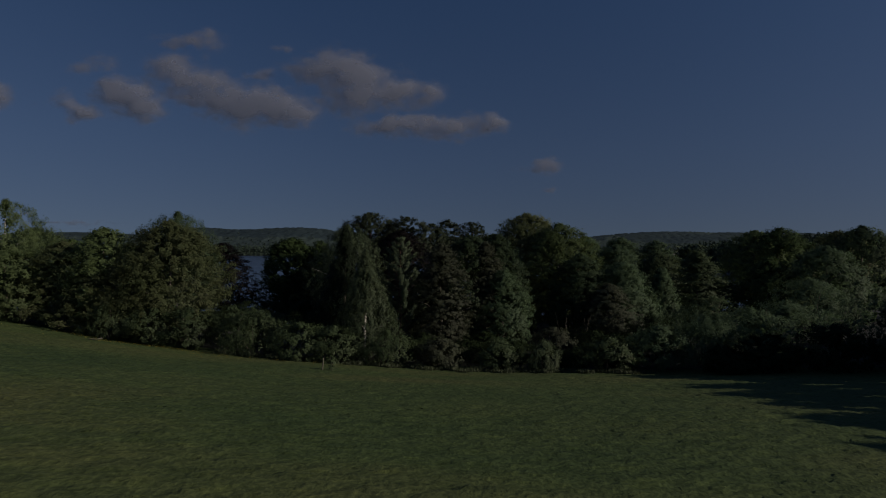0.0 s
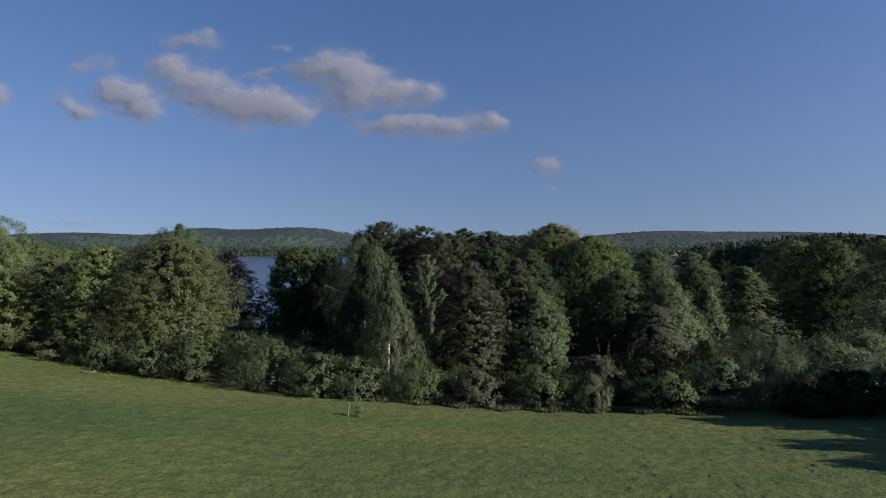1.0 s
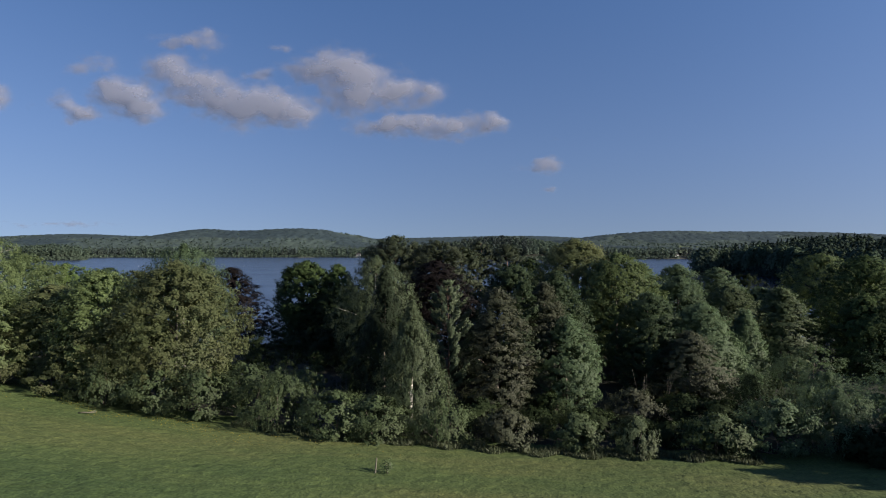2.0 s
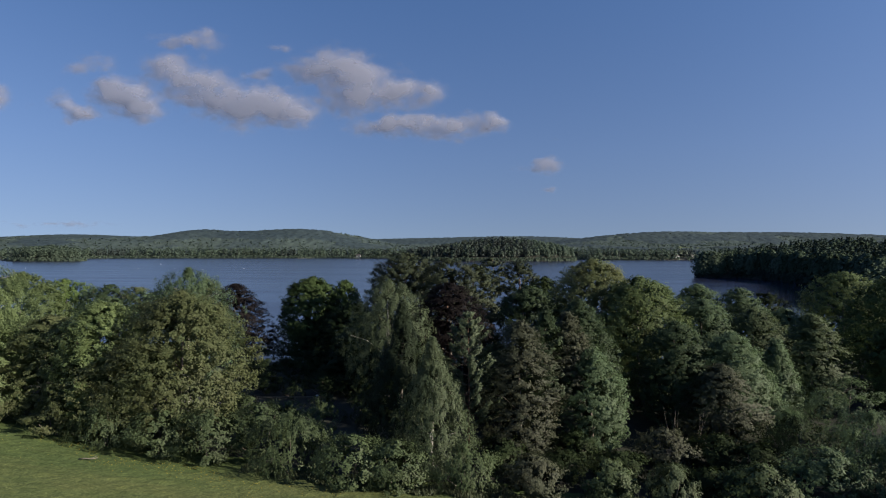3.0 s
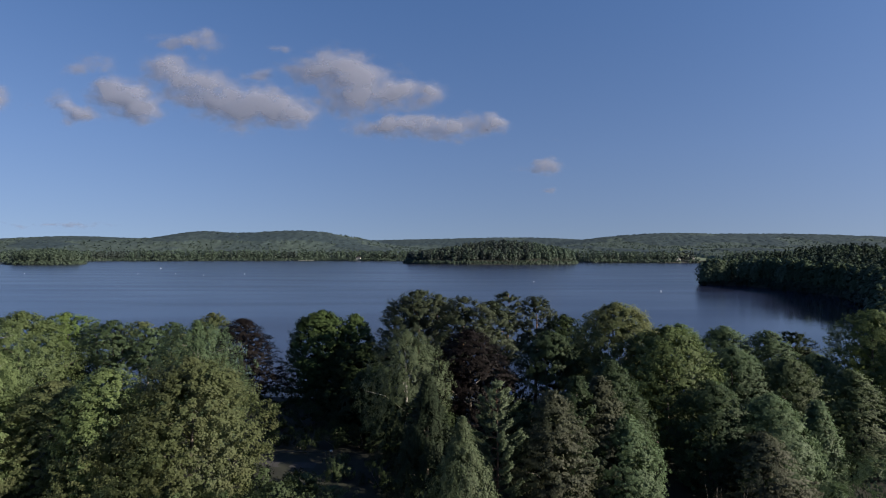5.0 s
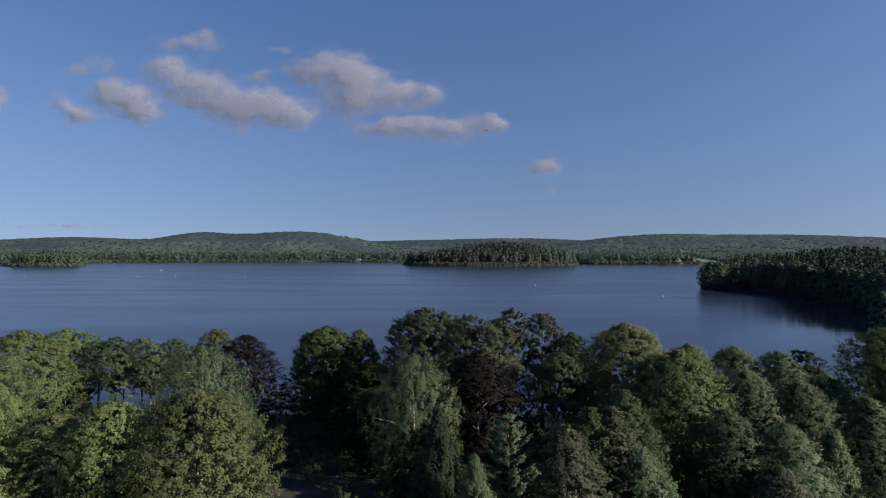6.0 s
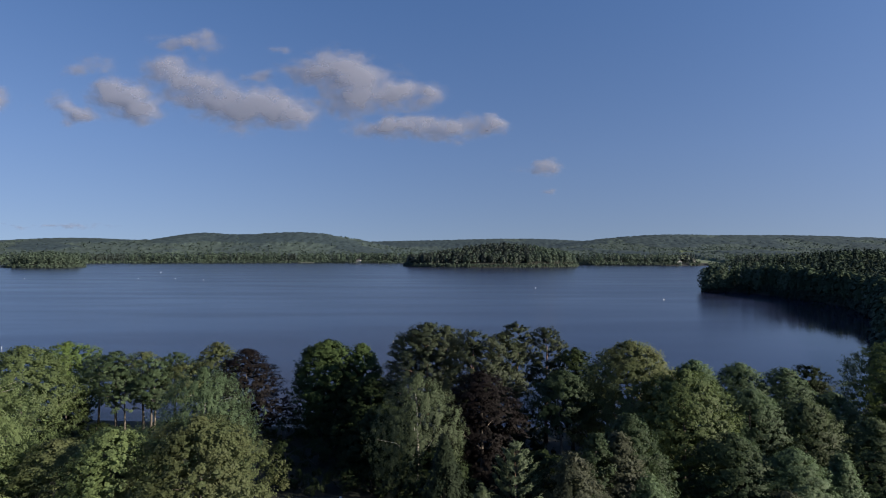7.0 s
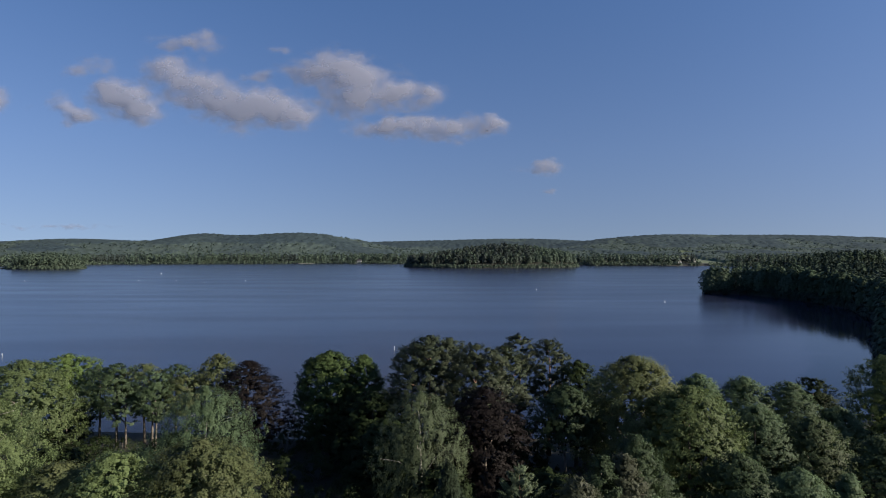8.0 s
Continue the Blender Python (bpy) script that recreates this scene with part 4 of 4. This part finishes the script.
corner = np.arange(ny_ * nx_).reshape(ny_, nx_)
quads = np.stack([corner[:-1, :-1], corner[:-1, 1:], corner[1:, 1:], corner[1:, :-1]], axis=-1)
inside = (HY > far_shore_y(HX) + 75)[:-1, :-1] & (np.abs(HX) < 0.92 * HY + 60)[:-1, :-1]
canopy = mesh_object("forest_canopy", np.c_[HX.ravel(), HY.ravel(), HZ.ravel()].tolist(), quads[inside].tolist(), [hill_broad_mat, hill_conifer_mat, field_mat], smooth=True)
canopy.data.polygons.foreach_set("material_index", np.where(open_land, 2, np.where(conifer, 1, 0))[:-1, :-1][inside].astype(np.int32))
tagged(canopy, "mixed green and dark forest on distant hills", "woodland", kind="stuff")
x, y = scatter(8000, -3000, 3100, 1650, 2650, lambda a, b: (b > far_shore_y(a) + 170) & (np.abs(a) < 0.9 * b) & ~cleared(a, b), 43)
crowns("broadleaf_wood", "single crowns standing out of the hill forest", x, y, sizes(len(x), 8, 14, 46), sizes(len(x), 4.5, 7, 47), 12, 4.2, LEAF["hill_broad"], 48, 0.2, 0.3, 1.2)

# ---- meadow grass ----
def tussocks(a, b):
    """Height of the grass: soft clumps of three sizes, higher where it grew rank."""
    rank = 0.5 + 0.5 * np.tanh(1.4 * patches(a, b, 17, 80))
    return 0.05 + 0.030 * patches(a, 1.5 * b, 3.1, 81) * rank + 0.022 * patches(a, 1.2 * b, 1.3, 82) * rank + 0.012 * patches(a, b, 0.7, 83) + 0.16 * np.clip(patches(a, 1.3 * b, 2.3, 85) - 1.75, 0, 1)


mx, my = np.arange(-82, 52, 0.30), np.r_[np.arange(11, 34, 0.22), np.arange(34, 88, 0.34)]
MX, MY = np.meshgrid(mx, my)
rand = np.random.default_rng(84)
MX, MY = MX + rand.uniform(-0.12, 0.12, MX.shape), MY + rand.uniform(-0.09, 0.09, MX.shape)
MZ = land(MX, MY) + 0.03 + np.maximum(tussocks(MX, MY) + rand.uniform(-0.05, 0.055, MX.shape), 0.0)
corner = np.arange(MX.size).reshape(MX.shape)
quads = np.stack([corner[:-1, :-1], corner[:-1, 1:], corner[1:, 1:], corner[1:, :-1]], axis=-1)
inside = ((MY < edge_y(MX) + 2.6) & (np.abs(MX + 5) < 0.86 * MY + 12) & (MX > -1.05 * MY + 2))[:-1, :-1]
used = np.unique(quads[inside])
renumber = np.zeros(MX.size, int)
renumber[used] = np.arange(len(used))
grass = mesh_object("grass", np.c_[MX.ravel(), MY.ravel(), MZ.ravel()][used].tolist(), renumber[quads[inside]].tolist(), meadow_mat, smooth=True)
tagged(grass, "short tussocky green meadow grass in low sunlight", "grass", kind="stuff")

# taller weeds along the wood's edge
n = 14000
x = -30 + 55 * rng.random(n)
d = edge_y(x) + 1.6 - 2.6 * rng.random(n) + 0.8 * np.sin(x * 1.3)
along = unit(rng.normal(size=(n, 3)) * 0.45 + np.array([0, 0, 1.0]))
across = unit(np.cross(along, rng.normal(size=(n, 3))))
length = (0.25 + 0.75 * rng.random(n)) * (0.6 + 0.5 * np.sin(x * 0.8) ** 2)
base = np.c_[x, d, land(x, d) + 0.55 * length * rng.random(n) + 0.1]
weeds = facet_mesh("weeds", slivers(base, along, across, 0.35 + 0.2 * length, 0.06 + 0.08 * rng.random(n)), LEAF["weeds"])
tagged(weeds, "brownish-green tall weeds along the wood's edge", "weeds", kind="stuff")


# buttercups in a band near the trees
n = 900
x = -38 + 11 * rng.normal(size=n)
d = edge_y(x) - 3.0 - 2.6 * np.abs(rng.normal(size=n)) - 1.2 * np.sin(x * 0.4)
face = unit(rng.normal(size=(n, 3)) * 0.5 + np.array([0, -0.5, 1.0]))
along = unit(np.cross(face, rng.normal(size=(n, 3))))
size = 0.04 + 0.04 * rng.random(n)
petals = facet_mesh("buttercups", slivers(np.c_[x, d, land(x, d) + 0.26], along, np.cross(face, along), size, size), LEAF["buttercup"])
tagged(petals, "scattered yellow buttercups in the meadow", "flowers", kind="stuff")

branch = new("fallen_branch")
branch.location = (-45.0, 73.1, float(land(-45.0, 73.1)) + 0.2)
tagged(branch, "pale bare branch lying in the grass", "branch")
v, f = tube([(-0.9, 0, 0), (-0.3, 0.06, 0.05), (0.4, -0.04, 0.04), (1.0, 0.1, 0.1)], [0.09, 0.08, 0.06, 0.03], 7)
mesh_object("stem", v, f, wood_mat, branch, smooth=True)
v, f = tube([(0.2, 0, 0.04), (0.5, 0.25, 0.1), (0.7, 0.5, 0.2)], [0.04, 0.03, 0.015], 6)
mesh_object("twig", v, f, wood_mat, branch, smooth=True)


# ---- things on the shore and the lake ----
def part(name, bm, mat, parent, label=""):
    me = bpy.data.meshes.new(name)
    bm.to_mesh(me)
    bm.free()
    me.materials.append(mat)
    ob = new(name, me)
    ob.parent = parent
    return tagged(ob, label) if label else ob


def box(size, at, bevel=0.0, turn=0.0):
    bm = bmesh.new()
    bmesh.ops.create_cube(bm, size=1.0, matrix=pose(*at, 0, 0, turn) @ Matrix.Diagonal((*size, 1)))
    if bevel:
        bmesh.ops.bevel(bm, geom=bm.edges[:], offset=bevel, segments=2, affect="EDGES")
    return bm


def rod(radius, top_radius, height, at, sides=12):
    bm = bmesh.new()
    bmesh.ops.create_cone(bm, cap_ends=True, segments=sides, radius1=radius, radius2=top_radius, depth=height, matrix=Matrix.Translation((at[0], at[1], at[2] + height / 2)))
    return bm


def buoy(x, y, size):
    ob = new("buoy")
    ob.location = (x, y, 0)
    tagged(ob, "white marker buoy floating on the lake", "buoy", "buoys on the lake")
    part("float", rod(0.5 * size, 0.42 * size, 0.7 * size, (0, 0, -0.2 * size)), white_paint, ob)
    part("cone", rod(0.36 * size, 0.1 * size, 0.9 * size, (0, 0, 0.5 * size)), white_paint, ob)
    part("topmark", rod(0.06 * size, 0.04 * size, 0.5 * size, (0, 0, 1.4 * size), 8), white_paint, ob)


for x, y, size in [(-509, 1019, 1.3), (-380, 800, 0.6), (-432, 800, 0.6), (-326, 765, 0.6), (-283, 800, 0.6), (174, 477, 0.7), (93, 618, 0.7), (-590, 800, 0.6)]:
    buoy(x, y, size)


def lake_pole(x, y, height):
    ob = new("lake_pole")
    ob.location = (x, y, 0)
    tagged(ob, "white pole standing in shallow lake water", "pole", "poles in the lake")
    part("shaft", rod(0.09, 0.07, height + 2.5, (0, 0, -2.5)), white_paint, ob)
    part("cap", rod(0.14, 0.10, 0.25, (0, 0, height)), white_paint, ob)


lake_pole(-33, 262, 1.5)
lake_pole(-192, 250, 0.9)


def house(x, y, wide, deep, tall, turn, label):
    z = float(land(x, y)) - 0.3
    ob = new("house")
    ob.matrix_basis = pose(x, y, z, 0, 0, turn)
    tagged(ob, label, "house", "houses on the far shore")
    part("wall", box((wide, deep, tall), (0, 0, tall / 2)), wall_paint, ob)
    bm = bmesh.new()
    w, d, h = wide / 2 + 0.4, deep / 2 + 0.4, tall
    v = [bm.verts.new(p) for p in ((-w, -d, h), (w, -d, h), (w, d, h), (-w, d, h), (-w, 0, h + 0.42 * deep), (w, 0, h + 0.42 * deep))]
    for f in ((0, 1, 5, 4), (2, 3, 4, 5), (0, 4, 3), (1, 2, 5), (3, 2, 1, 0)):
        bm.faces.new([v[k] for k in f])
    part("roof", bm, roof_tiles, ob, "grey-brown tiled gable roof")
    for k in (-1, 0, 1):
        at = (k * wide * 0.3, -deep / 2 - 0.03, tall * 0.55)
        win = part("window", box((wide * 0.14, 0.12, tall * 0.28), at), white_paint, ob)
        for side in (-1, 1):
            part("pane", box((wide * 0.055, 0.06, tall * 0.23), (at[0] + side * wide * 0.032, at[1] - 0.05, at[2])), dark_metal, win)
        part("sill", box((wide * 0.16, 0.25, 0.08), (at[0], at[1] - 0.08, at[2] - tall * 0.15)), wall_paint, win)
    part("door", box((1.1, 0.1, 2.1), (wide * 0.15, -deep / 2 - 0.04, 1.35), 0.02), wood_mat, ob)
    part("chimney", box((0.7, 0.7, 1.6), (wide * 0.25, 0.6, tall + 0.42 * deep)), roof_tiles, ob)


house(-1078, 1618, 10, 8, 5, 10, "pale house with brown roof among shore trees")
house(-262, 1785, 12, 9, 5, -8, "pale house with brown roof on the far shore")
house(-700, 1960, 16, 11, 8, 5, "pale house on the wooded far slope")
house(668, 1575, 16, 9, 5, 12, "pale boathouse with brown roof by the lake")
house(720, 1600, 14, 10, 6, -5, "pale house with brown roof behind the jetty")

for x0, x1 in ((-450, -400),):
    n = 12
    xs = np.linspace(x0, x1, n)
    verts = [(float(a), float(far_shore_y(a)) + off, z) for a in xs for off, z in ((-14, 0.06), (10, 1.2))]
    beach = mesh_object("beach", verts, [(2 * i, 2 * i + 2, 2 * i + 3, 2 * i + 1) for i in range(n - 1)], sand_mat)
    tagged(beach, "pale sandy beach at the water's edge", "beach", kind="structure")

jetty = new("jetty")
jetty.location = (640, 1520, 0)
tagged(jetty, "wooden jetty reaching into the lake", "jetty")
for k in range(10):
    part("plank", box((5.8, 4.0, 0.18), (-27 + 6 * k, 0, 1.0)), wood_mat, jetty)
for k in range(6):
    part("post", rod(0.25, 0.25, 3.6, (-26 + 10.4 * k, -2.2, -2.3)), wood_mat, jetty)

# lane through the gap with its rail
lane_y = 104.5
xs = np.linspace(-62, -30.5, 24)
verts = [(float(a), lane_y + off + 1.2 * math.sin(a * 0.05), float(land(a, lane_y + off)) + 0.06) for a in xs for off in (-1.2, 1.2)]
lane = mesh_object("road", verts, [(2 * i, 2 * i + 2, 2 * i + 3, 2 * i + 1) for i in range(len(xs) - 1)], asphalt, smooth=True)
tagged(lane, "narrow grey asphalt lane in the shade", "road", kind="structure")

rail = new("guard_rail")
rail.location = (-34, 107.2, float(land(-34, 107.2)))
tagged(rail, "low pale metal rail beside the lane", "railing")
part("rail", box((9.5, 0.07, 0.11), (-0.3, 0, 0.78), 0.015), grey_metal, rail)
for k in range(4):
    part("post", box((0.1, 0.1, 0.95), (-4.6 + 3.0 * k, 0.09, 0.32), 0.01), grey_metal, rail)
bollard = new("bollard")
bollard.location = (-28.6, 105.6, float(land(-28.6, 105.6)) - 0.02)
tagged(bollard, "dark bollard with a white cap", "bollard")
part("post", rod(0.16, 0.14, 1.5, (0, 0, 0)), dark_metal, bollard)
part("cap", rod(0.22, 0.2, 0.16, (0, 0, 1.5)), white_paint, bollard)

# staked sapling in the meadow
sx, sy = -11.9, 58.6
sz = float(land(sx, sy)) - 0.05
stake = new("wooden_stake")
stake.matrix_basis = pose(sx, sy, sz, 4, 5, 10)
tagged(stake, "leaning pale wooden stake in the meadow", "stake")
part("post", rod(0.07, 0.06, 1.5, (0, 0, -0.15), 8), wood_mat, stake)
part("tip", rod(0.06, 0.02, 0.08, (0, 0, 1.35), 8), wood_mat, stake)
bush("sapling", "small green sapling beside a wooden stake", sx + 1.0, sy + 0.2, 1.3, 0.5, "bush", 77, 5, 14, 0.14, group="meadow saplings")


# ---- clouds ----
def cloud(label, lobes, depth=4600.0):
    """A cloud from soft lobes (across, up, half width, half height, weight), in units of a thousandth of its distance."""
    a = np.array(lobes, float)
    x0, x1 = (a[:, 0] - 2.0 * a[:, 2]).min(), (a[:, 0] + 2.0 * a[:, 2]).max()
    z0, z1 = (a[:, 1] - 2.0 * a[:, 3]).min(), (a[:, 1] + 2.0 * a[:, 3]).max()
    step = 3.6
    U, V = np.meshgrid(np.arange(x0, x1, step), np.arange(z0, z1, step))
    wob = np.array([[noise.fractal((u * 0.018, v * 0.026, 3.0 + 0.01 * lobes[0][0]), 1.0, 2.0, 5) for u in U[0]] for v in V[:, 0]])
    wob2 = np.array([[noise.fractal((u * 0.018 + 9, v * 0.026, 8.0), 1.0, 2.0, 5) for u in U[0]] for v in V[:, 0]])
    D, smooth = np.zeros_like(U), np.zeros_like(U)
    for u, v, ru, rv, w in lobes:
        up = (V + 11 * wob2 - v) / rv
        up = np.where(up < 0, up * 0.85, up * 1.12)
        D = np.maximum(D, 0.75 * D + w * np.exp(-(((U + 15 * wob - u) / ru) ** 2 + up ** 2)))
        smooth += w * np.exp(-0.5 * (((U - u) / ru) ** 2 + ((V - v) / rv) ** 2))
    D = D + 0.12 * wob * np.clip(D * 3, 0, 1) - 0.06
    inside = D > 0
    index = -np.ones(D.shape, int)
    bulge = smooth * a[:, 3].mean() * 0.14 * depth / 1000 + 20 * np.clip(D, 0, 1)
    verts, faces, dens_values = [], [], []
    ids = {}

    def vert(j, i, side):
        rim = not inside[j, i]
        key = (j, i, 0 if rim else side)
        if key not in ids:
            ids[key] = len(verts)
            y = depth - side * (0 if rim else bulge[j, i]) * (1.0 if side > 0 else 0.4)
            verts.append((U[j, i] * depth / 1000, y, 43 + V[j, i] * depth / 1000))
            dens_values.append(max(0.0, float(D[j, i])))
        return ids[key]
    for j in range(D.shape[0] - 1):
        for i in range(D.shape[1] - 1):
            if inside[j:j + 2, i:i + 2].sum() >= 2:
                for side in (1, -1):
                    f = (vert(j, i, side), vert(j, i + 1, side), vert(j + 1, i + 1, side), vert(j + 1, i, side))
                    faces.append(f if side > 0 else f[::-1])
    ob = mesh_object("cloud", verts, faces, cloud_mat, smooth=True)
    att = ob.data.attributes.new("puffiness", "FLOAT", "POINT")
    att.data.foreach_set("value", dens_values)
    return tagged(ob, label, "cloud", "evening clouds")


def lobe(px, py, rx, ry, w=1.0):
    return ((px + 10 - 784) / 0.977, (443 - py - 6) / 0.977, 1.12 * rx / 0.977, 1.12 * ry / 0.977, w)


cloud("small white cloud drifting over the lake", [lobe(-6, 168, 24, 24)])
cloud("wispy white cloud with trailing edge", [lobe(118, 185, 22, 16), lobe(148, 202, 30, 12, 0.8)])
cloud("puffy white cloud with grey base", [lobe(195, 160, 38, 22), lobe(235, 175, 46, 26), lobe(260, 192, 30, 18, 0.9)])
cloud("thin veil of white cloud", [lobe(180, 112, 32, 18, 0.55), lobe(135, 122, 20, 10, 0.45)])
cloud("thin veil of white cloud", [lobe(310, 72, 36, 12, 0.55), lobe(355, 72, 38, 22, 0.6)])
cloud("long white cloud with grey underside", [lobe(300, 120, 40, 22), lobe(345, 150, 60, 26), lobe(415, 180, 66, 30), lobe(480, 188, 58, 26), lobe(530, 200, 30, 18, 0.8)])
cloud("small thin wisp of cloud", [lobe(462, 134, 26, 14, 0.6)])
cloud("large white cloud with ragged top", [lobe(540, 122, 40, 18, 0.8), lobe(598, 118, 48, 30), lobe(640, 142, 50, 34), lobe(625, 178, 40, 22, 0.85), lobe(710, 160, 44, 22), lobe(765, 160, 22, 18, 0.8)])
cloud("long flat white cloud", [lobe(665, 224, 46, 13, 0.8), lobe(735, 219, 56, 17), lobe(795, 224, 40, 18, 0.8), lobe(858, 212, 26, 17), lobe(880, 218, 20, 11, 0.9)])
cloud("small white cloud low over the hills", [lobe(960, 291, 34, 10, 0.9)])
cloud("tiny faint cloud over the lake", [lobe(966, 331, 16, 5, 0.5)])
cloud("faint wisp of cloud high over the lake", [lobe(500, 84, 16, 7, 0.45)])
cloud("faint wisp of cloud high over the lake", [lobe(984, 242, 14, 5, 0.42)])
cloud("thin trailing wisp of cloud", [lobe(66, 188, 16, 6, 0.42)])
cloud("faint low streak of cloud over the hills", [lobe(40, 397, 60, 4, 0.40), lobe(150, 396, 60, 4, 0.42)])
